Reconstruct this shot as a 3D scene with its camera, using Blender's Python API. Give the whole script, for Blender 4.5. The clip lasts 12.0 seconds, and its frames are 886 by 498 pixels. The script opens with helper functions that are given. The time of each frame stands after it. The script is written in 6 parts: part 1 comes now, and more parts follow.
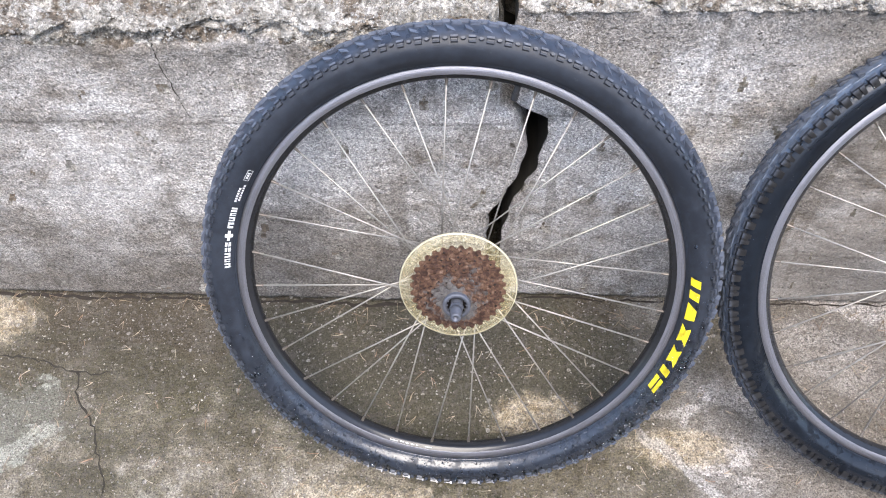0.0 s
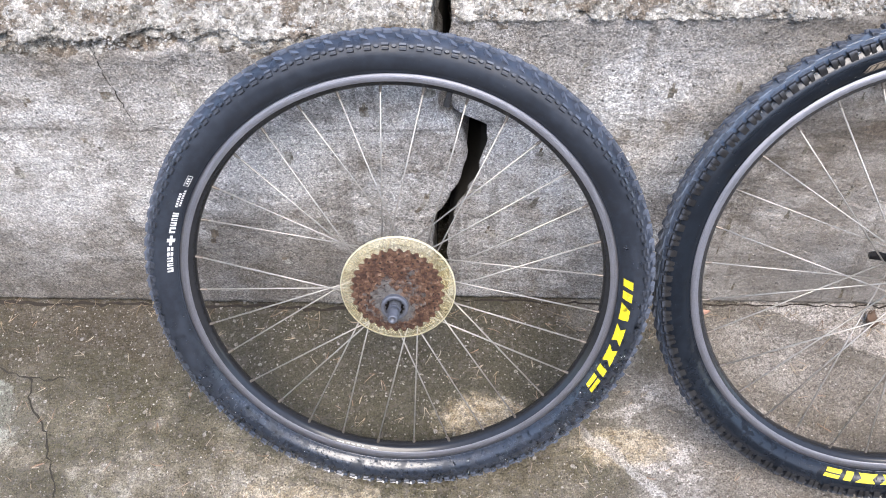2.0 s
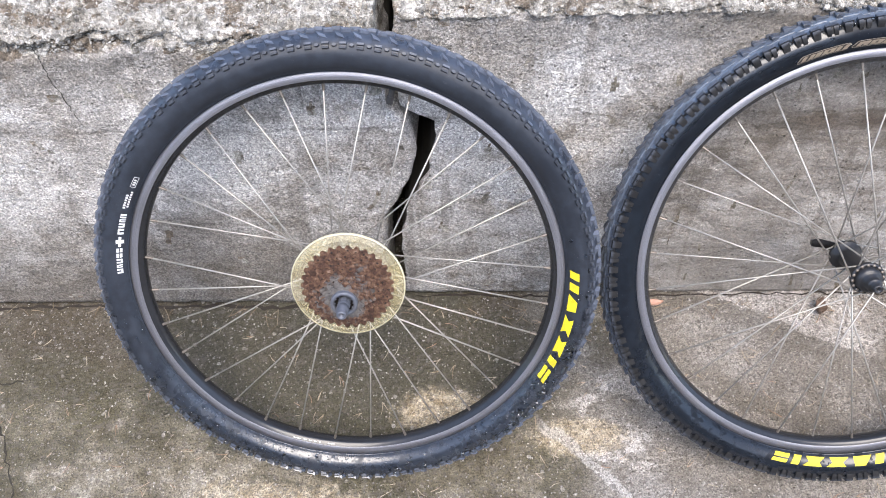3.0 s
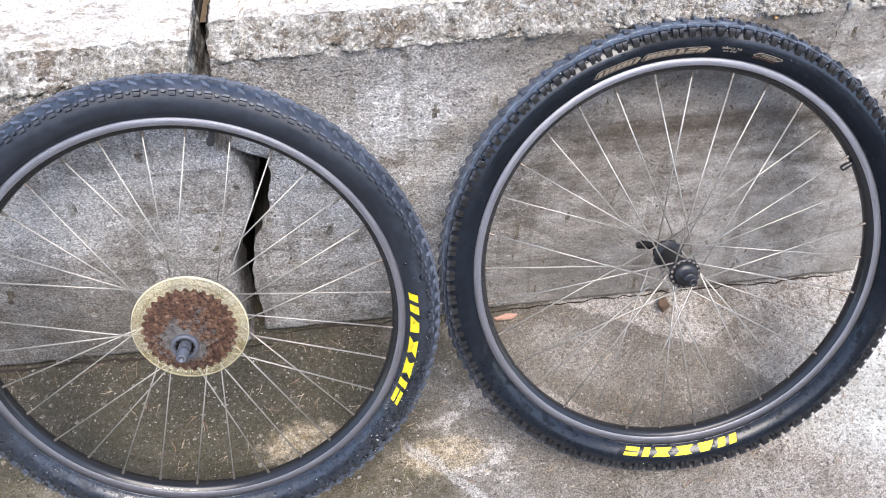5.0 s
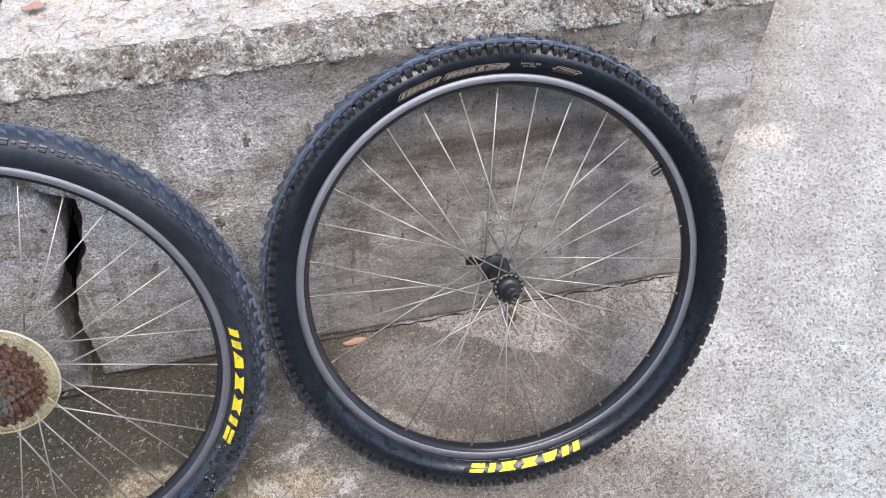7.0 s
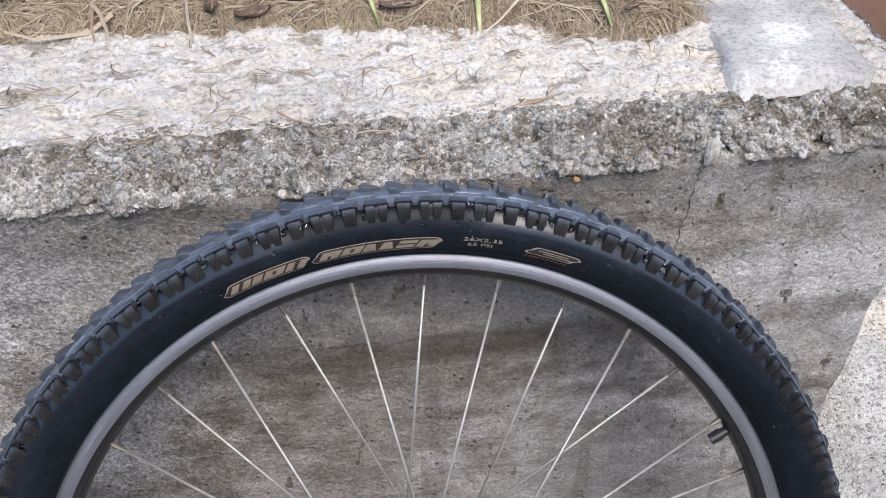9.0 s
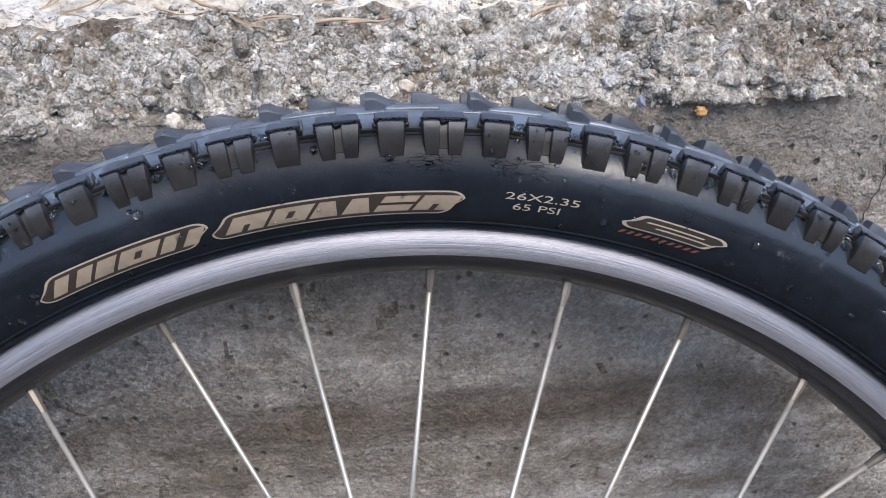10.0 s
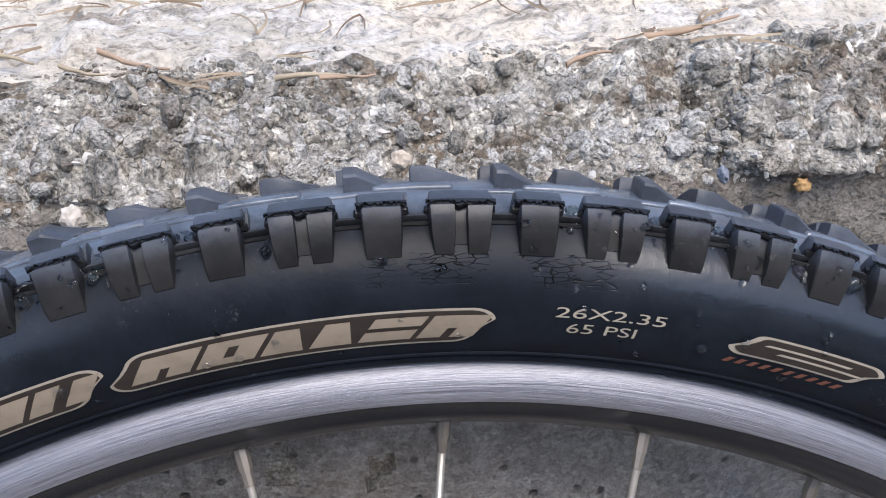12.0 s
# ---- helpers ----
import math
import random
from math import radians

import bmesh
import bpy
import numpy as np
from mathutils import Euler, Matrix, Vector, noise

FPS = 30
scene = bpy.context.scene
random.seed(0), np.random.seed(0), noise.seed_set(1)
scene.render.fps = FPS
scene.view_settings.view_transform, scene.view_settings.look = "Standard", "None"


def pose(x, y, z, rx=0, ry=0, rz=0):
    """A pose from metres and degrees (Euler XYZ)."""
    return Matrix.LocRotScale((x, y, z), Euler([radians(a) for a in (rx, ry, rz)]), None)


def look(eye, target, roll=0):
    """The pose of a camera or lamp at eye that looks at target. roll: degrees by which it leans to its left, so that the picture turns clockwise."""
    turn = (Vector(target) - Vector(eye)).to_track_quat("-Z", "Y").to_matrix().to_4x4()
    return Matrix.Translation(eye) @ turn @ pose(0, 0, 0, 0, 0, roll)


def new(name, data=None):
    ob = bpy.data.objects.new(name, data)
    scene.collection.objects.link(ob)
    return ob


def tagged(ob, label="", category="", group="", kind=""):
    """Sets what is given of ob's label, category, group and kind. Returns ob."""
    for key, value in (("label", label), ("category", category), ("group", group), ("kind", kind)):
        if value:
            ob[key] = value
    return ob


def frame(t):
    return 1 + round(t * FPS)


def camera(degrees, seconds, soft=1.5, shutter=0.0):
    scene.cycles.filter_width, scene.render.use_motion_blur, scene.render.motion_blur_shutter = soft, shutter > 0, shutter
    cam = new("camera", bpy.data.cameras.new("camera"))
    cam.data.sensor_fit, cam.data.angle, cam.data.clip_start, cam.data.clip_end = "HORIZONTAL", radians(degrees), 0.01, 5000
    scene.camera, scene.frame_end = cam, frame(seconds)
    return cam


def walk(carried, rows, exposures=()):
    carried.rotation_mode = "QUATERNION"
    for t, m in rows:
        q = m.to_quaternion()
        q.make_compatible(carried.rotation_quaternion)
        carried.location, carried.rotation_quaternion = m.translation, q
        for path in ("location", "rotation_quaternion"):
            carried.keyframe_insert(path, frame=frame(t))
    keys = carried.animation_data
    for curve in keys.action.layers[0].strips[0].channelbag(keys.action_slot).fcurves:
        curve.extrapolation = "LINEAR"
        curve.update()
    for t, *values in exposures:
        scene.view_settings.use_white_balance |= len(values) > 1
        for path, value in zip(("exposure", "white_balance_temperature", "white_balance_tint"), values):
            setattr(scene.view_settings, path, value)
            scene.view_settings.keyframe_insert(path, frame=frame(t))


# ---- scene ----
cam = camera(55.75, 12.0, 1.0)
PATH = [
    (0.0, 0.0778, -0.8655, 1.1072, 41.264, 3.18, 4.338),
    (0.5, 0.087, -0.8677, 1.1067, 41.44, 3.045, 4.276),
    (1.0, 0.0999, -0.8715, 1.1104, 41.557, 2.977, 4.108),
    (1.5, 0.1169, -0.878, 1.1119, 41.646, 2.833, 3.557),
    (2.0, 0.1394, -0.8815, 1.117, 41.778, 2.687, 3.42),
    (2.5, 0.1595, -0.8859, 1.1194, 41.611, 2.553, 2.726),
    (3.0, 0.1836, -0.8893, 1.1225, 41.509, 2.543, 1.745),
    (5.0, 0.2816, -0.9182, 1.1336, 43.524, 1.665, -6.161),
    (5.5, 0.3165, -0.9177, 1.1361, 44.197, 0.931, -9.58),
    (6.0, 0.3387, -0.9193, 1.1336, 44.312, 0.922, -12.018),
    (6.5, 0.3707, -0.9244, 1.1322, 44.222, 0.825, -12.605),
    (8.3, 0.5638, -0.742, 1.0908, 45.386, -0.032, -12.461),
    (8.5, 0.5848, -0.6597, 1.0493, 45.836, 0.067, -11.935),
    (9.0, 0.6361, -0.4863, 0.8911, 50.258, 0.306, -7.692),
    (9.5, 0.652, -0.381, 0.774, 51.480, 0.313, -5.715),
    (10.0, 0.656, -0.305, 0.691, 55.315, 0.247, -6.630),
    (10.5, 0.658, -0.249, 0.666, 58.462, 1.193, -7.774),
    (11.0, 0.66, -0.232, 0.652, 59.764, 1.296, -7.601),
    (11.5, 0.663, -0.22, 0.651, 61.491, 1.142, -8.077),
    (12.0, 0.659, -0.219, 0.646, 61.839, 1.234, -8.120),
]
walk(cam, [(t, pose(x, y, z, rx, ry, rz)) for t, x, y, z, rx, ry, rz in PATH], [(0.0, 1.6, 6550, 11), (3.0, 1.62, 6550, 11), (5.0, 1.5, 6550, 11), (6.5, 1.18, 6550, 11), (8.5, 0.99, 6550, 11), (9.0, 0.98, 6550, 11), (9.5, 1.1, 6550, 11), (10.0, 1.2, 6550, 11), (10.5, 1.22, 6550, 11), (11.0, 1.2, 6550, 11), (12.0, 1.12, 6550, 11)])

# ---- light: bright overcast sky, a veiled sun high over the yard ----
SUN_EL, SUN_AZ = radians(59), radians(166)
world = bpy.data.worlds.new("overcast_sky")
scene.world = world
world.use_nodes = True
wn = world.node_tree.nodes
sky = wn.new("ShaderNodeTexSky")
sky.sky_type, sky.sun_disc, sky.sun_elevation, sky.sun_rotation = "NISHITA", False, SUN_EL, SUN_AZ
sky.air_density, sky.dust_density, sky.ozone_density = 1.0, 1.2, 1.0
world.node_tree.links.new(sky.outputs[0], wn["Background"].inputs[0])
wn["Background"].inputs[1].default_value = 0.15
sun_data = bpy.data.lights.new("sun", "SUN")
sun_data.energy, sun_data.angle, sun_data.color = 1.6, radians(40), (1.0, 0.93, 0.85)
sun = new("sun", sun_data)
sun_way = Vector((math.sin(SUN_AZ) * math.cos(SUN_EL), math.cos(SUN_AZ) * math.cos(SUN_EL), math.sin(SUN_EL)))
sun.matrix_world = look(sun_way * 20, (0, 0, 0))

# ---- materials ----


class Shader:
    """A node material with a Principled surface."""

    def __init__(self, name, rough=0.8, metal=0.0, color=None, coords="Object"):
        self.mat = bpy.data.materials.new(name)
        self.mat.use_nodes = True
        self.tree = self.mat.node_tree
        self.bsdf = self.tree.nodes["Principled BSDF"]
        self.bsdf.inputs["Roughness"].default_value = rough
        self.bsdf.inputs["Metallic"].default_value = metal
        if color:
            self.bsdf.inputs["Base Color"].default_value = (*color, 1)
        self.co = self.node("ShaderNodeTexCoord").outputs[coords]

    def node(self, kind):
        return self.tree.nodes.new(kind)

    def link(self, a, b):
        self.tree.links.new(a, b)

    def put(self, a, name):
        self.link(a, self.bsdf.inputs[name])

    def scaled(self, sx, sy, sz, off=(0, 0, 0)):
        m = self.node("ShaderNodeMapping")
        m.inputs["Scale"].default_value = (sx, sy, sz)
        m.inputs["Location"].default_value = off
        self.link(self.co, m.inputs["Vector"])
        return m.outputs[0]

    def noise(self, scale, detail=4, rough=0.55, co=None, dist=0.0):
        n = self.node("ShaderNodeTexNoise")
        n.inputs["Scale"].default_value, n.inputs["Detail"].default_value = scale, detail
        n.inputs["Roughness"].default_value, n.inputs["Distortion"].default_value = rough, dist
        self.link(co or self.co, n.inputs["Vector"])
        return n.outputs["Fac"]

    def cells(self, scale, out="Distance", feature="F1", co=None, rand=1.0):
        n = self.node("ShaderNodeTexVoronoi")
        n.feature = feature
        n.inputs["Scale"].default_value, n.inputs["Randomness"].default_value = scale, rand
        self.link(co or self.co, n.inputs["Vector"])
        return n.outputs[out]

    def ramp(self, fac, *stops):
        n = self.node("ShaderNodeValToRGB")
        e = n.color_ramp.elements
        while len(e) < len(stops):
            e.new(0.5)
        for el, (p, c) in zip(e, stops):
            el.position = p
            el.color = (*c, 1) if isinstance(c, tuple) else (c, c, c, 1)
        self.link(fac, n.inputs[0])
        return n.outputs[0]

    def math(self, op, a, b=0.5, c=None, clamp=False):
        n = self.node("ShaderNodeMath")
        n.operation, n.use_clamp = op, clamp
        for i, v in enumerate((a, b, c)):
            if v is None:
                continue
            if isinstance(v, (int, float)):
                n.inputs[i].default_value = v
            else:
                self.link(v, n.inputs[i])
        return n.outputs[0]

    def mix(self, fac, a, b, blend="MIX"):
        n = self.node("ShaderNodeMix")
        n.data_type, n.blend_type = "RGBA", blend
        for i, v in ((0, fac), (6, a), (7, b)):
            if isinstance(v, (int, float)):
                n.inputs[i].default_value = v
            elif isinstance(v, tuple):
                n.inputs[i].default_value = (*v, 1)
            else:
                self.link(v, n.inputs[i])
        return n.outputs[2]

    def axis(self, i):
        s = self.node("ShaderNodeSeparateXYZ")
        self.link(self.co, s.inputs[0])
        return s.outputs[i]

    def span(self, v, a, b):
        n = self.node("ShaderNodeMapRange")
        n.interpolation_type = "SMOOTHSTEP"
        n.inputs["From Min"].default_value, n.inputs["From Max"].default_value = a, b
        self.link(v, n.inputs[0])
        return n.outputs[0]

    def bump(self, *layers):
        last = None
        for h, dist in layers:
            n = self.node("ShaderNodeBump")
            n.inputs["Distance"].default_value = dist
            self.link(h, n.inputs["Height"])
            if last:
                self.link(last, n.inputs["Normal"])
            last = n.outputs[0]
        self.put(last, "Normal")


def cast_concrete(name, light, dark, warm, damp=0.0):
    """Old board-cast concrete: pale scoured patches, damp dark runs, pits and grains."""
    s = Shader(name, 0.9)
    big = s.noise(3.6, 6, 0.62, s.scaled(0.8, 1, 1.35), 0.5)
    mid = s.noise(17, 6, 0.7, s.scaled(1, 1, 1.8))
    fine = s.noise(240, 5, 0.8)
    grain = s.cells(520, "Color")
    tone = s.math("ADD", s.math("MULTIPLY", big, 0.66), s.math("MULTIPLY", mid, 0.34))
    col = s.ramp(tone, (0.40, dark), (0.455, warm), (0.50, tuple(0.5 * (a + b) for a, b in zip(light, warm))), (0.54, light))
    x, z = s.axis(0), s.axis(2)
    # chalky scour beside the crack
    wob = s.math("MULTIPLY", s.math("SUBTRACT", s.noise(8, 5, 0.6), 0.5), 0.5)
    near = s.math("SUBTRACT", 1.0, s.span(s.math("ABSOLUTE", s.math("ADD", s.math("SUBTRACT", x, 0.17), wob)), 0.1, 0.32))
    scour = s.math("MULTIPLY", near, s.span(s.noise(21, 5, 0.65), 0.40, 0.54))
    col = s.mix(s.math("MULTIPLY", scour, 0.72), col, (0.74, 0.73, 0.725))
    # brown damp reach of the wall
    wx = s.math("ADD", x, s.math("MULTIPLY", s.math("SUBTRACT", s.noise(2.6, 4, 0.6), 0.5), 0.7))
    reach = s.math("MULTIPLY", s.math("MULTIPLY", s.span(wx, 0.36, 0.64), s.math("SUBTRACT", 1.0, s.math("MULTIPLY", s.span(wx, 0.72, 0.84), 0.8))), damp)
    brown = s.ramp(s.math("ADD", s.math("MULTIPLY", mid, 0.6), s.math("MULTIPLY", s.noise(5, 4, 0.6, s.scaled(0.6, 1, 2.6)), 0.4)), (0.38, (0.11, 0.090, 0.070)), (0.5, (0.245, 0.210, 0.172)), (0.61, (0.42, 0.373, 0.32)))
    col = s.mix(reach, col, brown)
    # old tide stains with a hard edge
    tide = s.noise(7, 5, 0.6, s.scaled(1.0, 1, 1.3, (2.3, 0, 4.1)))
    col = s.mix(s.math("MULTIPLY", s.span(tide, 0.53, 0.545), 0.45), col, tuple(0.75 * c for c in warm))
    # rain runs down the face
    run = s.noise(9, 4, 0.6, s.scaled(3.0, 1, 0.3))
    col = s.mix(s.math("MULTIPLY", s.span(run, 0.56, 0.66), 0.5), col, dark)
    # darker towards the foot of the wall, with a wavering edge
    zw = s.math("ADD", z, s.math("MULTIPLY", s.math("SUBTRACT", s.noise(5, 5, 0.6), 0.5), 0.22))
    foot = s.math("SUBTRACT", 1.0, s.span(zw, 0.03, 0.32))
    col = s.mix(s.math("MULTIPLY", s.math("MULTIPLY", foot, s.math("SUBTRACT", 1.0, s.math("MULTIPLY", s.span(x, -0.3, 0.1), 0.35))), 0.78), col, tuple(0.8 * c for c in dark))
    # under the broken edge: damp, with the overhang's shade painted in
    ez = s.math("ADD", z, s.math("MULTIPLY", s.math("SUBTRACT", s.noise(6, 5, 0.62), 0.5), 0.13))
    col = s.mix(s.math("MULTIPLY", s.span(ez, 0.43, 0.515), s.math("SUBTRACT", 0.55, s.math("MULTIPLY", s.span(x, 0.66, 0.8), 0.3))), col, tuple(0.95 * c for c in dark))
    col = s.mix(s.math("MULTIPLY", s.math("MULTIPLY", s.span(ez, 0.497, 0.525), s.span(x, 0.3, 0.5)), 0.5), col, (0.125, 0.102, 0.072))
    # board joint stains
    for h, amt in ((0.387, 0.45), (0.2, 0.35), (0.115, 0.35)):
        dz = s.math("ABSOLUTE", s.math("SUBTRACT", s.math("ADD", z, s.math("MULTIPLY", s.math("SUBTRACT", s.noise(11, 3), 0.5), 0.014)), h))
        line = s.math("SUBTRACT", 1.0, s.span(dz, 0.0006, 0.0045))
        line = s.math("MULTIPLY", line, s.span(s.noise(6, 3), 0.42, 0.6))
        col = s.mix(s.math("MULTIPLY", line, amt), col, tuple(0.5 * c for c in dark))
    # brown seepage under the upper board joint
    seep = s.math("MULTIPLY", s.math("SUBTRACT", 1.0, s.span(s.math("ABSOLUTE", s.math("ADD", s.math("SUBTRACT", z, 0.374), s.math("MULTIPLY", s.math("SUBTRACT", s.noise(7, 5, 0.6, s.scaled(1, 1, 0.3)), 0.5), 0.07))), 0.006, 0.026)), s.span(s.noise(4.5, 4, 0.6), 0.4, 0.52))
    col = s.mix(s.math("MULTIPLY", s.math("MULTIPLY", seep, s.span(x, 0.36, 0.5)), 0.62), col, (0.115, 0.086, 0.062))
    smooth = s.math("MULTIPLY", s.span(wx, 0.34, 0.56), min(1.0, damp * 1.5))
    speck = s.ramp(fine, (0.36, 0.40), (0.45, 0.94), (0.56, 1.07), (0.67, 1.45))
    col = s.mix(s.math("SUBTRACT", 0.92, s.math("MULTIPLY", smooth, 0.5)), col, speck, "MULTIPLY")
    sep = s.node("ShaderNodeSeparateColor")
    s.link(grain, sep.inputs[0])
    col = s.mix(s.math("SUBTRACT", 0.85, s.math("MULTIPLY", smooth, 0.45)), col, s.ramp(sep.outputs[0], (0.0, 0.45), (0.6, 0.98), (1.0, 1.5)), "MULTIPLY")
    f = s.noise(900, 3, 0.6)
    col = s.mix(s.math("SUBTRACT", 0.6, s.math("MULTIPLY", smooth, 0.3)), col, s.ramp(f, (0.38, 0.45), (0.5, 1.0), (0.62, 1.3)), "MULTIPLY")
    pits = s.span(s.cells(95), 0.06, 0.2)
    keep = s.span(s.noise(24, 3), 0.47, 0.53)
    pitmask = s.math("MULTIPLY", s.math("SUBTRACT", 1.0, pits), keep)
    col = s.mix(s.math("MULTIPLY", pitmask, 0.75), col, (0.06, 0.052, 0.045))
    s.put(col, "Base Color")
    h = s.math("SUBTRACT", s.math("ADD", s.math("MULTIPLY", fine, 0.8), s.math("MULTIPLY", s.noise(90, 4), 1.0)), s.math("MULTIPLY", pitmask, 0.8))
    s.bump((h, 0.0034), (s.noise(30, 5, 0.6), 0.008), (s.noise(9, 4), 0.012))
    return s.mat


def stone_mix(name, *tones):
    """Broken concrete and its gravel: every stone its own tone, dusted with pale mortar."""
    s = Shader(name, 0.92)
    g = s.node("ShaderNodeNewGeometry")
    col = s.ramp(g.outputs["Random Per Island"], *[(i / max(1, len(tones) - 1), t) for i, t in enumerate(tones)])
    n = s.noise(260, 4, 0.7)
    col = s.mix(0.9, col, s.ramp(n, (0.34, 0.35), (0.52, 0.98), (0.7, 1.15)), "MULTIPLY")
    dirt = s.noise(26, 5, 0.65)
    col = s.mix(s.math("MULTIPLY", s.span(dirt, 0.52, 0.6), 0.6), col, (0.145, 0.112, 0.08))
    lichen = s.noise(13, 5, 0.6, s.scaled(1, 1, 1, (5, 2, 1)))
    col = s.mix(s.math("MULTIPLY", s.span(lichen, 0.52, 0.64), 0.5), col, (0.56, 0.545, 0.52))
    f = s.noise(950, 3, 0.6)
    col = s.mix(0.75, col, s.ramp(f, (0.38, 0.38), (0.5, 1.0), (0.62, 1.35)), "MULTIPLY")
    s.put(col, "Base Color")
    s.bump((n, 0.0025), (f, 0.0009))
    return s.mat


def crumbled(name):
    """Broken edge of the cast wall: sandy paste and gravel, chalky towards the top."""
    s = Shader(name, 0.93)
    y = s.axis(1)
    big = s.noise(20, 5, 0.65)
    sand = s.ramp(big, (0.36, (0.105, 0.094, 0.073)), (0.46, (0.325, 0.302, 0.262)), (0.6, (0.57, 0.542, 0.49)))
    chalk = s.ramp(s.noise(62, 6, 0.75), (0.38, (0.12, 0.105, 0.080)), (0.46, (0.35, 0.323, 0.276)), (0.54, (0.53, 0.498, 0.44)), (0.66, (0.77, 0.74, 0.68)))
    up = s.math("ADD", y, s.math("MULTIPLY", s.math("SUBTRACT", s.noise(17, 5, 0.65), 0.5), 0.14))
    col = s.mix(s.math("ADD", 0.25, s.math("MULTIPLY", s.span(up, -0.018, 0.03), 0.65)), sand, chalk)
    earth = s.noise(31, 6, 0.7, s.scaled(0.6, 1, 1, (1, 3, 2)))
    col = s.mix(s.math("MULTIPLY", s.span(earth, 0.51, 0.58), 0.8), col, (0.150, 0.110, 0.074))
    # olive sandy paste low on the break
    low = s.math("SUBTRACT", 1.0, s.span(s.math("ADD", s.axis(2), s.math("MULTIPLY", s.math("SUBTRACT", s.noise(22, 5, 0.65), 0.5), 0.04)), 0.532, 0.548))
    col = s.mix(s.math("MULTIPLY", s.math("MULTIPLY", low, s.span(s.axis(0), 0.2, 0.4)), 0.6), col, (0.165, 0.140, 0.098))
    v = s.cells(170, "Color")
    sep = s.node("ShaderNodeSeparateColor")
    s.link(v, sep.inputs[0])
    col = s.mix(0.9, col, s.ramp(sep.outputs[0], (0.0, 0.55), (0.5, 0.95), (1.0, 1.35)), "MULTIPLY")
    n = s.noise(260, 4, 0.65)
    col = s.mix(0.7, col, s.ramp(n, (0.36, 0.45), (0.48, 0.95), (0.68, 1.25)), "MULTIPLY")
    g = s.node("ShaderNodeSeparateColor")
    s.link(s.cells(520, "Color"), g.inputs[0])
    col = s.mix(0.5, col, s.ramp(g.outputs[1], (0.0, 0.45), (0.45, 0.92), (1.0, 1.25)), "MULTIPLY")
    f = s.noise(950, 3, 0.6)
    col = s.mix(0.5, col, s.ramp(f, (0.38, 0.35), (0.5, 1.0), (0.62, 1.4)), "MULTIPLY")
    s.put(col, "Base Color")
    s.bump((s.cells(330), -0.0022), (n, 0.0018), (f, 0.0008))
    return s.mat


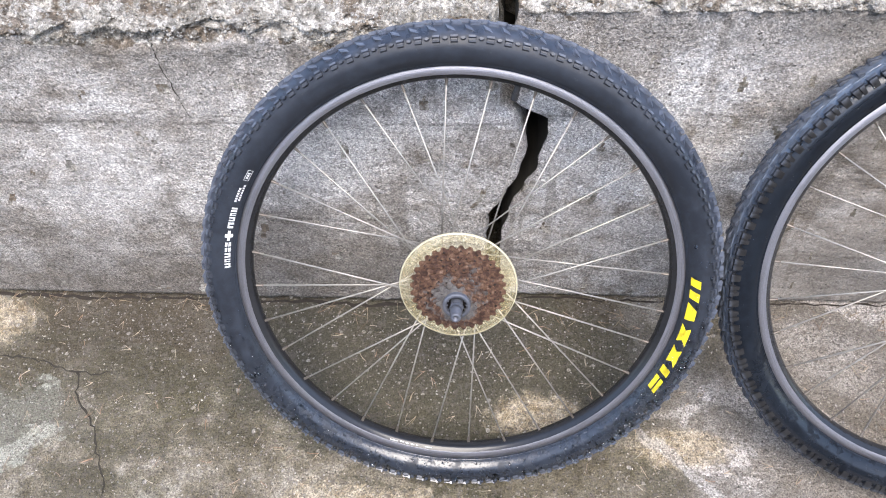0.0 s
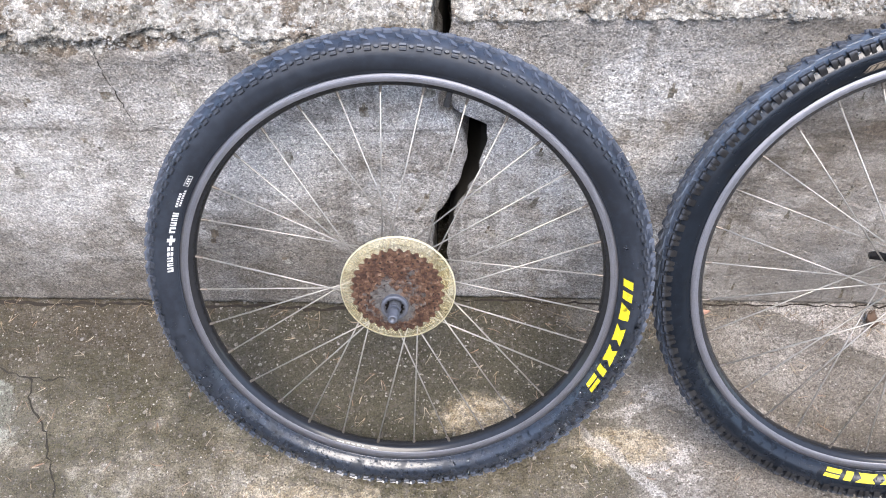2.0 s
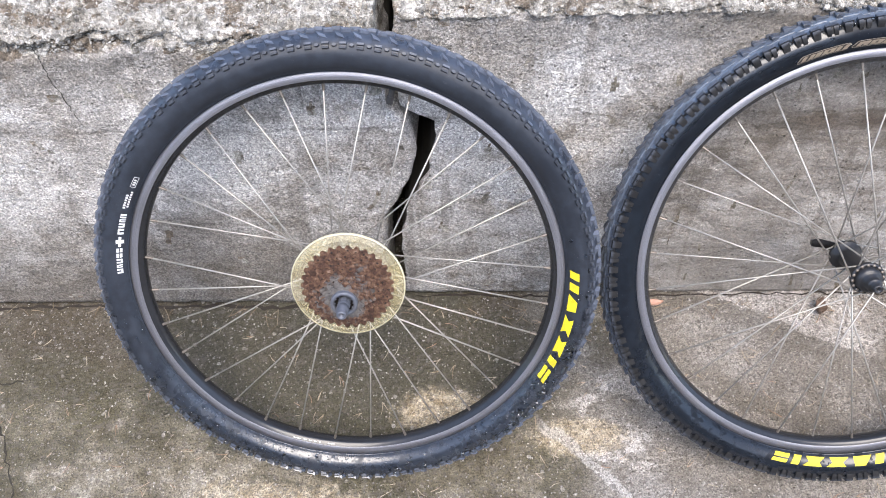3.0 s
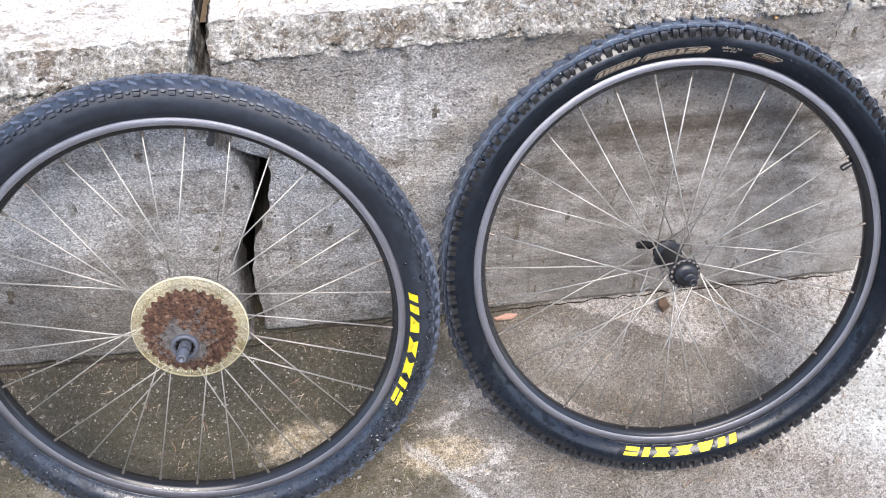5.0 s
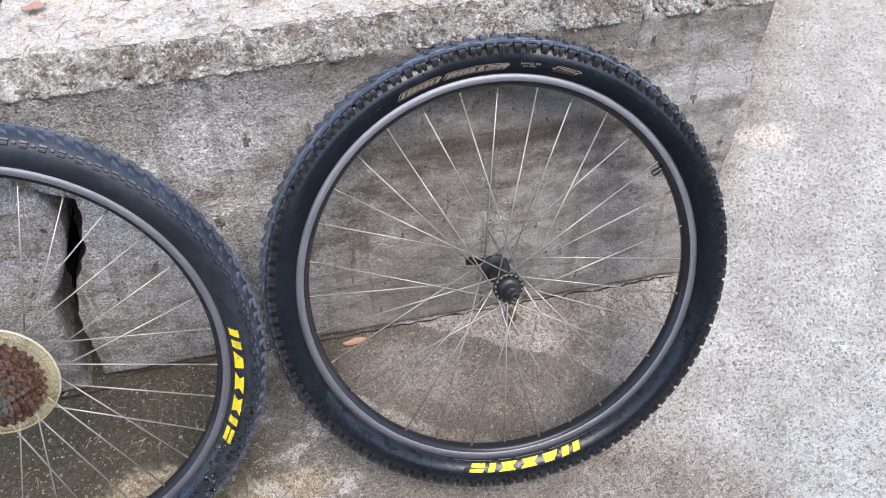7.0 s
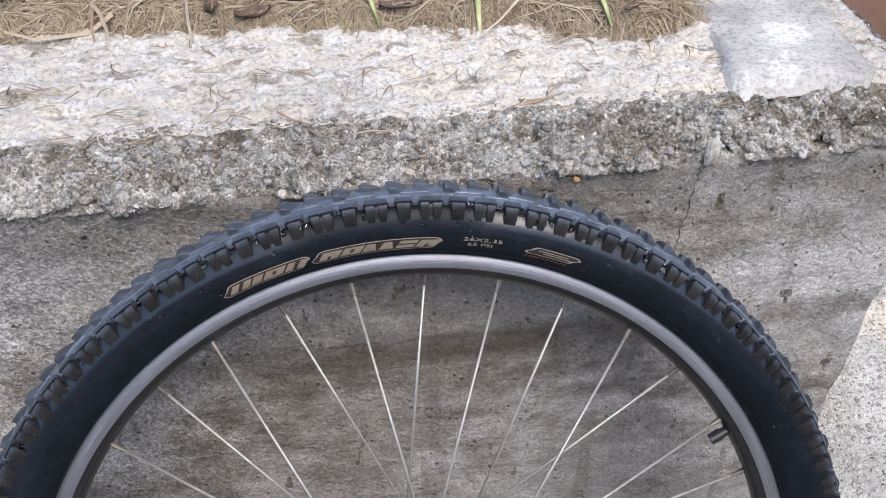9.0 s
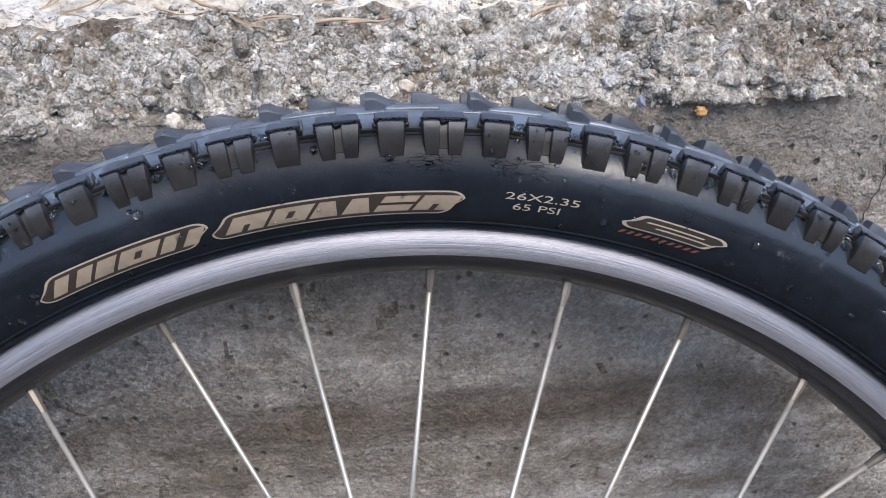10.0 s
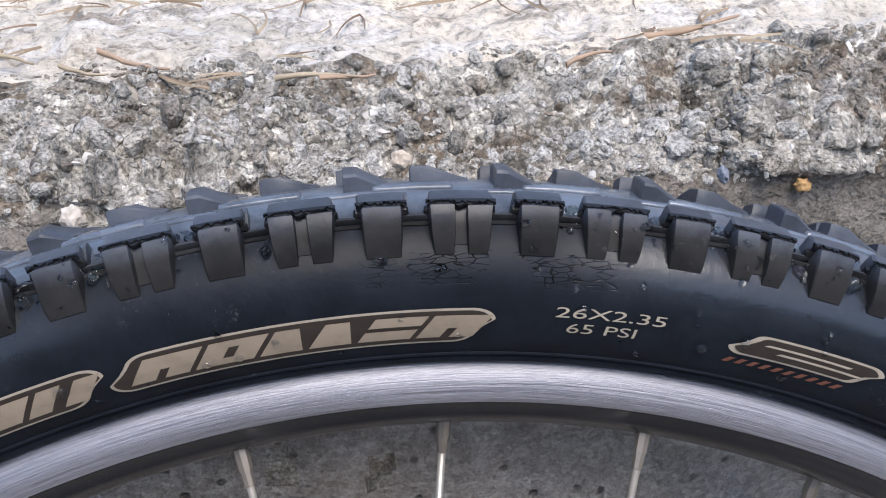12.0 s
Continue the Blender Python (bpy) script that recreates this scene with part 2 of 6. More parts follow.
def ground_concrete():
    """Worn slab: mossy damp stretch along the wall, washed pale aggregate further along it."""
    s = Shader("worn_ground_concrete", 0.85)
    x, y = s.axis(0), s.axis(1)
    wob = s.math("SUBTRACT", s.noise(3.2, 5, 0.6), 0.5)
    bow = s.math("MULTIPLY", s.math("ABSOLUTE", s.math("ADD", y, 0.27)), -0.69)
    wx = s.math("ADD", s.math("ADD", x, bow), s.math("MULTIPLY", wob, 0.3))
    pale = s.span(wx, 0.84, 0.99)
    moss = s.noise(5.5, 6, 0.62, None, 0.4)
    moss = s.math("ADD", s.math("MULTIPLY", moss, 0.65), s.math("MULTIPLY", s.noise(34, 5, 0.7), 0.35))
    olive = s.ramp(moss, (0.38, (0.066, 0.058, 0.034)), (0.46, (0.135, 0.117, 0.074)), (0.54, (0.25, 0.224, 0.163)), (0.62, (0.47, 0.44, 0.365)))
    green = s.noise(4.1, 5, 0.62, s.scaled(1, 1.2, 1, (7, 3, 0)))
    olive = s.mix(s.math("MULTIPLY", s.span(s.math("ADD", green, s.math("MULTIPLY", s.math("SUBTRACT", s.noise(48, 4, 0.7), 0.5), 0.16)), 0.49, 0.57), 0.40), olive, (0.102, 0.098, 0.050))
    wash = s.ramp(s.noise(8, 6, 0.65), (0.34, (0.46, 0.462, 0.412)), (0.5, (0.575, 0.58, 0.527)), (0.66, (0.70, 0.705, 0.648)))
    grey = s.ramp(moss, (0.38, (0.205, 0.180, 0.142)), (0.5, (0.39, 0.355, 0.302)), (0.62, (0.58, 0.545, 0.485)))
    olive = s.mix(s.span(s.math("ADD", s.math("ADD", x, s.math("MULTIPLY", y, -0.5)), s.math("MULTIPLY", wob, 0.4)), 0.42, 0.6), olive, grey)
    # dark brown band along the wall, with a wavering edge
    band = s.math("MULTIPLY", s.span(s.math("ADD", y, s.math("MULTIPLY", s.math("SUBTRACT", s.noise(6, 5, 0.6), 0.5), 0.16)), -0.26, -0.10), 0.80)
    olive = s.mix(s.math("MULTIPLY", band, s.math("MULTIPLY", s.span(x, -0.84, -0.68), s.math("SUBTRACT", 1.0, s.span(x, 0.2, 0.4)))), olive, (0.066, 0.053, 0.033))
    col = s.mix(pale, olive, wash)
    # pale tongue between the wheels
    wy = s.math("ADD", y, s.math("MULTIPLY", wob, 0.2))
    tongue = s.math("MULTIPLY", s.math("SUBTRACT", 1.0, s.span(s.math("ABSOLUTE", s.math("ADD", s.math("SUBTRACT", s.math("ADD", x, s.math("MULTIPLY", y, 0.45)), 0.28), s.math("MULTIPLY", wob, 0.25))), 0.03, 0.11)), s.math("SUBTRACT", 1.0, s.span(wy, -0.16, -0.05)))
    col = s.mix(s.math("MULTIPLY", tongue, 0.8), col, s.ramp(s.noise(14, 5, 0.65), (0.38, (0.34, 0.315, 0.27)), (0.55, (0.62, 0.595, 0.55))))
    # pale limy blotch away from the wheels
    bx = s.math("DIVIDE", s.math("ADD", x, 0.73), 0.11)
    by = s.math("DIVIDE", s.math("ADD", y, 0.25), 0.075)
    lime = s.math("ADD", s.math("SQRT", s.math("ADD", s.math("POWER", bx, 2.0), s.math("POWER", by, 2.0))), s.math("MULTIPLY", s.math("SUBTRACT", s.noise(13, 5, 0.65), 0.5), 2.2))
    col = s.mix(s.math("MULTIPLY", s.math("SUBTRACT", 1.0, s.span(lime, 0.8, 1.0)), 0.65), col, (0.44, 0.455, 0.38))
    # damp stain under the second wheel, with a sharp tide line
    edge = s.math("ADD", s.math("MULTIPLY", s.math("SUBTRACT", s.noise(9, 4, 0.6), 0.5), 0.22), s.math("MULTIPLY", s.math("SUBTRACT", s.noise(26, 4, 0.6), 0.5), 0.07))
    ex = s.math("DIVIDE", s.math("SUBTRACT", x, 0.62), 0.26)
    ey = s.math("DIVIDE", s.math("SUBTRACT", s.math("ADD", y, 0.125), s.math("MULTIPLY", s.math("SUBTRACT", x, 0.62), -0.42)), 0.10)
    rad = s.math("SQRT", s.math("ADD", s.math("POWER", ex, 2.0), s.math("POWER", ey, 2.0)))
    rim = s.math("ADD", rad, s.math("MULTIPLY", edge, 3.0))
    damp = s.math("MULTIPLY", s.math("SUBTRACT", 1.0, s.span(rim, 0.96, 1.0)), s.math("ADD", 0.62, s.math("MULTIPLY", s.span(rim, 0.35, 0.75), 0.38)))
    # wet olive strip further out
    strip = s.math("MULTIPLY", s.math("SUBTRACT", 1.0, s.span(s.math("ADD", y, s.math("MULTIPLY", edge, 0.5)), -0.30, -0.285)), s.math("MULTIPLY", s.span(x, 0.34, 0.44), s.math("SUBTRACT", 1.0, s.span(wx, 0.8, 0.9))))
    damp = s.math("MAXIMUM", damp, s.math("MULTIPLY", strip, 0.5))
    blot = s.noise(6.5, 5, 0.55, s.scaled(0.7, 1.3, 1, (3.1, 1.7, 0)))
    damp = s.math("MAXIMUM", damp, s.math("MULTIPLY", s.math("MULTIPLY", s.span(s.math("ADD", blot, s.math("MULTIPLY", s.math("SUBTRACT", s.noise(40, 4, 0.65), 0.5), 0.12)), 0.51, 0.535), 0.85), s.math("SUBTRACT", 1.0, s.span(s.math("ADD", x, y), 0.35, 0.6))))
    col = s.mix(s.math("MULTIPLY", damp, 0.66), col, s.mix(s.span(x, 0.2, 0.5), (0.078, 0.070, 0.038), (0.135, 0.118, 0.086)))
    # dark olive oval on the ground behind the first wheel
    fx = s.math("DIVIDE", s.math("SUBTRACT", x, -0.06), 0.36)
    fy = s.math("DIVIDE", s.math("ADD", y, 0.13), 0.16)
    olive_oval = s.math("ADD", s.math("SQRT", s.math("ADD", s.math("POWER", fx, 2.0), s.math("POWER", fy, 2.0))), s.math("MULTIPLY", edge, 3.2))
    col = s.mix(s.math("MULTIPLY", s.math("SUBTRACT", 1.0, s.span(olive_oval, 0.93, 1.0)), 0.72), col, (0.074, 0.070, 0.045))
    # dappled sun patches painted onto the ground colour, and a pale mended seam
    ragged = s.math("ADD", s.math("MULTIPLY", edge, 3.6), s.math("MULTIPLY", s.math("SUBTRACT", s.noise(70, 4, 0.7), 0.5), 1.1))
    ochre = s.ramp(s.noise(60, 4, 0.7), (0.36, (0.30, 0.235, 0.14)), (0.5, (0.50, 0.425, 0.29)), (0.64, (0.66, 0.59, 0.45)))
    cream = s.ramp(s.noise(60, 4, 0.7), (0.36, (0.70, 0.64, 0.51)), (0.6, (0.88, 0.83, 0.72)))
    for cx, cy, wide, deep, thick, tone in ((0.115, -0.21, 0.085, 0.042, 0.85, ochre), (-0.15, -0.362, 0.17, 0.05, 0.85, ochre), (0.315, -0.25, 0.09, 0.034, 0.8, ochre), (-0.83, -0.07, 0.10, 0.05, 0.8, ochre), (1.37, 0.285, 0.075, 0.04, 0.9, cream)):
        dx = s.math("DIVIDE", s.math("SUBTRACT", x, cx), wide)
        dy = s.math("DIVIDE", s.math("SUBTRACT", y, cy), deep)
        far = s.math("ADD", s.math("SQRT", s.math("ADD", s.math("POWER", dx, 2.0), s.math("POWER", dy, 2.0))), ragged)
        col = s.mix(s.math("MULTIPLY", s.math("SUBTRACT", 1.0, s.span(far, 0.55, 1.05)), thick), col, tone)
    off = s.math("ADD", s.math("ADD", s.math("MULTIPLY", s.math("SUBTRACT", x, 0.263), 0.667), s.math("MULTIPLY", s.math("ADD", y, 0.223), 0.745)), s.math("MULTIPLY", edge, 0.3))
    seam = s.math("MULTIPLY", s.math("SUBTRACT", 1.0, s.span(s.math("ABSOLUTE", off), 0.005, 0.011)), s.math("MULTIPLY", s.span(x, 0.25, 0.27), s.math("SUBTRACT", 1.0, s.span(x, 0.40, 0.44))))
    col = s.mix(s.math("MULTIPLY", seam, 0.5), col, (0.60, 0.585, 0.54))
    # sand, grit and pale pebbles showing in the paste
    v = s.node("ShaderNodeTexVoronoi")
    v.inputs["Scale"].default_value = 230
    jit = s.node("ShaderNodeVectorMath")
    jn = s.node("ShaderNodeTexNoise")
    jn.inputs["Scale"].default_value = 160
    s.link(s.co, jn.inputs["Vector"])
    jit.operation = "MULTIPLY_ADD"
    s.link(jn.outputs["Color"], jit.inputs[0])
    jit.inputs[1].default_value = (0.006, 0.006, 0.006)
    s.link(s.co, jit.inputs[2])
    s.link(jit.outputs[0], v.inputs["Vector"])
    sep = s.node("ShaderNodeSeparateColor")
    s.link(v.outputs["Color"], sep.inputs[0])
    chip = s.math("MULTIPLY", s.math("SUBTRACT", 1.0, s.span(v.outputs["Distance"], 0.25, 0.42)), s.span(sep.outputs[0], 0.5, 0.65))
    col = s.mix(s.math("MULTIPLY", chip, 0.7), col, s.ramp(sep.outputs[1], (0.0, (0.07, 0.058, 0.044)), (0.35, (0.20, 0.175, 0.14)), (0.7, (0.44, 0.40, 0.345)), (1.0, (0.68, 0.65, 0.6))))
    # larger flat stones: sparse in the paste, crowded where it is washed out
    v2 = s.node("ShaderNodeTexVoronoi")
    v2.inputs["Scale"].default_value = 105
    s.link(jit.outputs[0], v2.inputs["Vector"])
    sep2 = s.node("ShaderNodeSeparateColor")
    s.link(v2.outputs["Color"], sep2.inputs[0])
    flat = s.math("MULTIPLY", s.math("SUBTRACT", 1.0, s.span(v2.outputs["Distance"], 0.30, 0.44)), s.math("MAXIMUM", s.span(sep2.outputs[0], 0.92, 0.95), s.math("MULTIPLY", pale, s.span(sep2.outputs[0], 0.25, 0.35))))
    col = s.mix(s.math("MULTIPLY", flat, s.math("ADD", 0.6, s.math("MULTIPLY", pale, 0.15))), col, s.mix(pale, s.ramp(sep2.outputs[1], (0.0, (0.20, 0.18, 0.14)), (0.5, (0.40, 0.37, 0.31)), (1.0, (0.60, 0.57, 0.51))), s.ramp(sep2.outputs[1], (0.0, (0.30, 0.29, 0.245)), (0.3, (0.44, 0.42, 0.37)), (0.6, (0.60, 0.57, 0.515)), (1.0, (0.78, 0.75, 0.70)))))
    fine = s.noise(420, 3, 0.7)
    col = s.mix(s.math("SUBTRACT", 0.9, s.math("MULTIPLY", pale, 0.58)), col, s.ramp(fine, (0.36, 0.3), (0.47, 0.92), (0.56, 1.08), (0.68, 1.9)), "MULTIPLY")
    dark = s.math("MULTIPLY", s.span(s.noise(135, 4, 0.65), 0.54, 0.58), s.math("SUBTRACT", 0.6, s.math("MULTIPLY", pale, 0.3)))
    col = s.mix(dark, col, (0.14, 0.122, 0.10))
    # lifts the whole ground colour a little
    col = s.mix(1.0, col, (1.10, 1.075, 1.10), "MULTIPLY")
    s.put(col, "Base Color")
    rough = s.ramp(s.math("MULTIPLY", damp, 1.0), (0.0, 0.88), (1.0, 0.55))
    s.put(rough, "Roughness")
    h = s.math("ADD", s.math("MULTIPLY", fine, 0.6), s.math("ADD", s.math("ADD", s.math("MULTIPLY", chip, 0.6), s.math("MULTIPLY", flat, 0.35)), s.noise(120, 4)))
    s.bump((h, 0.008), (s.noise(22, 4), 0.008))
    return s.mat


def rubber(name, flank, tread, rough=0.42, cracks=False, wet=0.0, gloss=0.4, piece=False):
    """Weathered tyre rubber: black sidewall, road-faded tread, the sky's blue sheen in both colours, rain-wet patches.
    """
    s = Shader(name, rough)
    x, y, z = s.axis(0), s.axis(1), s.axis(2)
    r = s.math("SQRT", s.math("ADD", s.math("POWER", x, 2.0), s.math("POWER", z, 2.0)))
    if piece:
        # pieces share their mesh: shift the grain from one to the next
        info = s.node("ShaderNodeObjectInfo")
        off = s.node("ShaderNodeVectorMath")
        off.operation = "MULTIPLY_ADD"
        s.link(info.outputs["Random"], off.inputs[0])
        off.inputs[1].default_value = (3.1, 4.7, 2.3)
        s.link(s.co, off.inputs[2])
        s.co = off.outputs[0]
    n = s.noise(85, 5, 0.7)
    d = s.noise(9, 4, 0.6)
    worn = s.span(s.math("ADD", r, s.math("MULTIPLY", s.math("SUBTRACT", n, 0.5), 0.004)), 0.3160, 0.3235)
    # paler blue-grey tread: wear, plus reflected sky put into the colour
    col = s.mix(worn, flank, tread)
    dust = s.span(s.math("ADD", s.math("MULTIPLY", n, 0.6), s.math("MULTIPLY", d, 0.4)), 0.40, 0.62)
    col = s.mix(s.math("ADD", 0.55, s.math("MULTIPLY", dust, 0.45)), (0.004, 0.004, 0.005), col)
    # pale dust caught in scuffs
    scuff = s.math("MULTIPLY", s.span(s.noise(240, 4, 0.75), 0.60, 0.72), s.span(s.noise(26, 3, 0.6), 0.46, 0.6))
    col = s.mix(s.math("MULTIPLY", scuff, 0.28), col, (0.16, 0.16, 0.165))
    h = s.noise(420, 3)
    if cracks:
        # perished rubber under the side blocks
        ang = s.math("ARCTAN2", z, x)
        comb = s.node("ShaderNodeCombineXYZ")
        s.link(s.math("ADD", s.math("MULTIPLY", ang, 78.0), s.math("MULTIPLY", s.noise(150, 3), 1.3)), comb.inputs[0])
        s.link(s.math("ADD", s.math("MULTIPLY", r, 900.0), s.math("MULTIPLY", s.noise(210, 3), 1.6)), comb.inputs[1])
        e = s.cells(1.0, "Distance", "DISTANCE_TO_EDGE", comb.outputs[0])
        wob = s.math("MULTIPLY", s.math("SUBTRACT", s.noise(60, 3), 0.5), 0.006)
        reach = s.math("SUBTRACT", 1.0, s.span(s.math("ABSOLUTE", s.math("SUBTRACT", x, 0.026)), 0.018, 0.034))
        band = s.math("SUBTRACT", 1.0, s.span(s.math("ABSOLUTE", s.math("ADD", s.math("SUBTRACT", r, 0.3068), wob)), 0.0026, 0.0046))
        zone = s.math("MULTIPLY", s.math("MULTIPLY", reach, band), s.span(z, 0.0, 0.05))
        split = s.math("MULTIPLY", s.math("SUBTRACT", 1.0, s.span(e, 0.006, 0.05)), s.math("MULTIPLY", zone, s.span(s.noise(120, 3, 0.6), 0.42, 0.54)))
        col = s.mix(split, col, (0.002, 0.002, 0.002))
        h = s.math("SUBTRACT", h, s.math("MULTIPLY", split, 3.0))
    s.put(col, "Base Color")
    dry = s.ramp(s.math("ADD", s.math("MULTIPLY", d, 0.6), s.math("MULTIPLY", n, 0.4)), (0.38, rough - 0.12), (0.62, rough + 0.14))
    if wet:
        pool = s.math("MULTIPLY", s.math("MULTIPLY", s.span(s.noise(34, 4, 0.6, s.scaled(1, 1, 1, (2, 7, 3))), 0.53, 0.57), s.span(r, 0.316, 0.320)), wet)
        dry = s.mix(s.math("MULTIPLY", s.span(r, 0.315, 0.321), 0.6 * wet), dry, (0.24, 0.24, 0.24))
        dry = s.mix(pool, dry, (0.06, 0.06, 0.06))
        # wet lower half
        low = s.math("MULTIPLY", s.math("SUBTRACT", 1.0, s.span(s.math("ADD", z, s.math("MULTIPLY", s.math("SUBTRACT", d, 0.5), 0.25)), -0.17, -0.06)), s.span(s.noise(55, 4, 0.65), 0.40, 0.5))
        dry = s.mix(s.math("MULTIPLY", low, 0.8), dry, (0.16, 0.16, 0.16))
        if cracks:
            # rain still standing on the flanks to either side of the top
            film = s.math("MULTIPLY", s.math("ADD", 0.06, s.math("MULTIPLY", s.span(s.math("ABSOLUTE", s.math("SUBTRACT", x, -0.01)), 0.045, 0.085), 0.94)), s.math("MULTIPLY", s.span(z, 0.1, 0.2), s.span(s.math("ADD", r, s.math("MULTIPLY", s.math("SUBTRACT", s.noise(30, 4, 0.65), 0.5), 0.012)), 0.2985, 0.3050)))
            dry = s.mix(s.math("MULTIPLY", film, 0.85), dry, (0.19, 0.19, 0.19))
    s.put(dry, "Roughness")
    s.bump((h, 0.00008), (n, 0.00009))
    shine = s.math("ADD", gloss, s.math("MULTIPLY", worn, 0.35 * wet))
    if wet:
        shine = s.math("ADD", shine, s.math("MULTIPLY", low, 0.4))
        if cracks:
            shine = s.math("ADD", shine, s.math("MULTIPLY", film, 0.5))
    s.put(shine, "Specular IOR Level")
    return s.mat


def metal(name, color, rough, streak=0.0, metallic=1.0):
    s = Shader(name, rough, metallic)
    n = s.noise(140, 4, 0.6)
    s.put(s.mix(0.8, color, s.ramp(n, (0.3, 0.72), (0.6, 1.0), (0.8, 1.12)), "MULTIPLY"), "Base Color")
    s.put(s.ramp(s.noise(30, 4), (0.3, max(0.08, rough - 0.1)), (0.7, rough + 0.12)), "Roughness")
    if streak:
        s.bump((n, streak))
    return s.mat


def brake_face():
    """Machined aluminium: fine turned rings broken into streaks, bright nicks, black scuffs."""
    s = Shader("machined_aluminium", 0.46, 0.75)
    x, z = s.axis(0), s.axis(2)
    r = s.math("SQRT", s.math("ADD", s.math("POWER", x, 2.0), s.math("POWER", z, 2.0)))
    ang = s.math("ARCTAN2", z, x)
    comb = s.node("ShaderNodeCombineXYZ")
    s.link(s.math("MULTIPLY", ang, 5.0), comb.inputs[0])
    s.link(s.math("MULTIPLY", r, 1500.0), comb.inputs[1])
    streak = s.noise(1.0, 5, 0.65, comb.outputs[0])
    comb2 = s.node("ShaderNodeCombineXYZ")
    s.link(s.math("MULTIPLY", ang, 60.0), comb2.inputs[0])
    s.link(s.math("MULTIPLY", r, 3400.0), comb2.inputs[1])
    hair = s.noise(1.0, 3, 0.6, comb2.outputs[0])
    col = s.mix(0.95, (0.262, 0.262, 0.288), s.ramp(streak, (0.33, 0.66), (0.5, 1.0), (0.66, 1.22)), "MULTIPLY")
    col = s.mix(0.45, col, s.ramp(hair, (0.34, 0.62), (0.48, 1.0), (0.66, 1.18)), "MULTIPLY")
    nick = s.math("MULTIPLY", s.math("SUBTRACT", 1.0, s.span(s.cells(420), 0.03, 0.09)), s.span(s.noise(60, 3), 0.55, 0.62))
    col = s.mix(s.math("MULTIPLY", nick, 0.7), col, (0.82, 0.82, 0.84))
    scuff = s.noise(38, 5, 0.7)
    col = s.mix(s.math("MULTIPLY", s.span(scuff, 0.67, 0.74), 0.8), col, (0.08, 0.08, 0.085))
    s.put(col, "Base Color")
    s.put(s.ramp(streak, (0.35, 0.36), (0.65, 0.56)), "Roughness")
    s.bump((streak, 0.00014), (hair, 0.00006))
    return s.mat


def rusty(name, rust):
    """Freewheel steel: rust eats in from the large cogs."""
    s = Shader(name, 0.75, 0.25)
    n = s.noise(130, 6, 0.7)
    m = s.noise(45, 5, 0.65)
    brown = s.ramp(n, (0.3, (0.022, 0.011, 0.008)), (0.45, (0.072, 0.036, 0.024)), (0.57, (0.145, 0.080, 0.049)), (0.72, (0.31, 0.225, 0.175)))
    grey = s.ramp(n, (0.3, (0.045, 0.043, 0.042)), (0.7, (0.20, 0.185, 0.175)))
    lo = 0.62 - 0.36 * rust
    s.put(s.mix(s.span(m, lo, lo + 0.12), grey, brown), "Base Color")
    s.bump((n, 0.0012))
    return s.mat


def plain(name, color, rough=0.6, wear=0.25, scale=180, metallic=0.0):
    s = Shader(name, rough, metallic)
    n = s.noise(scale, 4, 0.65)
    s.put(s.mix(wear, color, s.ramp(n, (0.3, 0.35), (0.52, 1.0), (0.75, 1.15)), "MULTIPLY"), "Base Color")
    return s.mat


def vary(name, *tones, rough=0.8, sub=0.0):
    s = Shader(name, rough)
    g = s.node("ShaderNodeNewGeometry")
    col = s.ramp(g.outputs["Random Per Island"], *[(i / max(1, len(tones) - 1), t) for i, t in enumerate(tones)])
    s.put(s.mix(0.5, col, s.ramp(s.noise(150, 3), (0.3, 0.6), (0.7, 1.15)), "MULTIPLY"), "Base Color")
    return s.mat


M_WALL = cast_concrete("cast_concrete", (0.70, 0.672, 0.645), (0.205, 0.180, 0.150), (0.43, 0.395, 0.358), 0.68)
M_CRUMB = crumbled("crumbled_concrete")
M_STONES = stone_mix("gravel_in_mortar", (0.20, 0.185, 0.158), (0.36, 0.338, 0.30), (0.49, 0.468, 0.43), (0.28, 0.26, 0.228), (0.56, 0.543, 0.508), (0.33, 0.288, 0.235), (0.43, 0.408, 0.37), (0.24, 0.223, 0.195))
M_PEBBLE = vary("ground_grit", (0.30, 0.26, 0.20), (0.48, 0.44, 0.38), (0.16, 0.13, 0.10), (0.40, 0.36, 0.30), (0.60, 0.57, 0.52))
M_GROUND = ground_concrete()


def worn_top():
    """Weathered top of the wall: chalky flakes and sandy paste, brown dirt in the hollows."""
    s = Shader("weathered_wall_top", 0.92)
    x = s.axis(0)
    big = s.noise(5, 5, 0.6)
    mid = s.noise(55, 6, 0.7, s.scaled(0.7, 1.2, 1.0), 0.4)
    fine = s.noise(260, 5, 0.75)
    paste = s.ramp(big, (0.35, (0.50, 0.452, 0.385)), (0.52, (0.65, 0.588, 0.50)), (0.66, (0.76, 0.67, 0.55)))
    chalk = s.ramp(s.noise(120, 4, 0.6), (0.35, (0.60, 0.568, 0.54)), (0.65, (0.80, 0.765, 0.725)))
    col = s.mix(s.math("MULTIPLY", s.span(mid, 0.46, 0.58), 0.68), paste, chalk)
    dirt = s.noise(38, 6, 0.72, s.scaled(0.7, 1.3, 1.0, (4, 1, 0)))
    col = s.mix(s.math("MULTIPLY", s.span(dirt, 0.53, 0.62), 0.7), col, (0.22, 0.18, 0.135))
    col = s.mix(0.9, col, s.ramp(fine, (0.36, 0.42), (0.48, 0.96), (0.68, 1.25)), "MULTIPLY")
    s.put(col, "Base Color")
    f = s.noise(800, 3, 0.6)
    s.bump((fine, 0.0024), (mid, 0.0028), (f, 0.0008))
    return s.mat


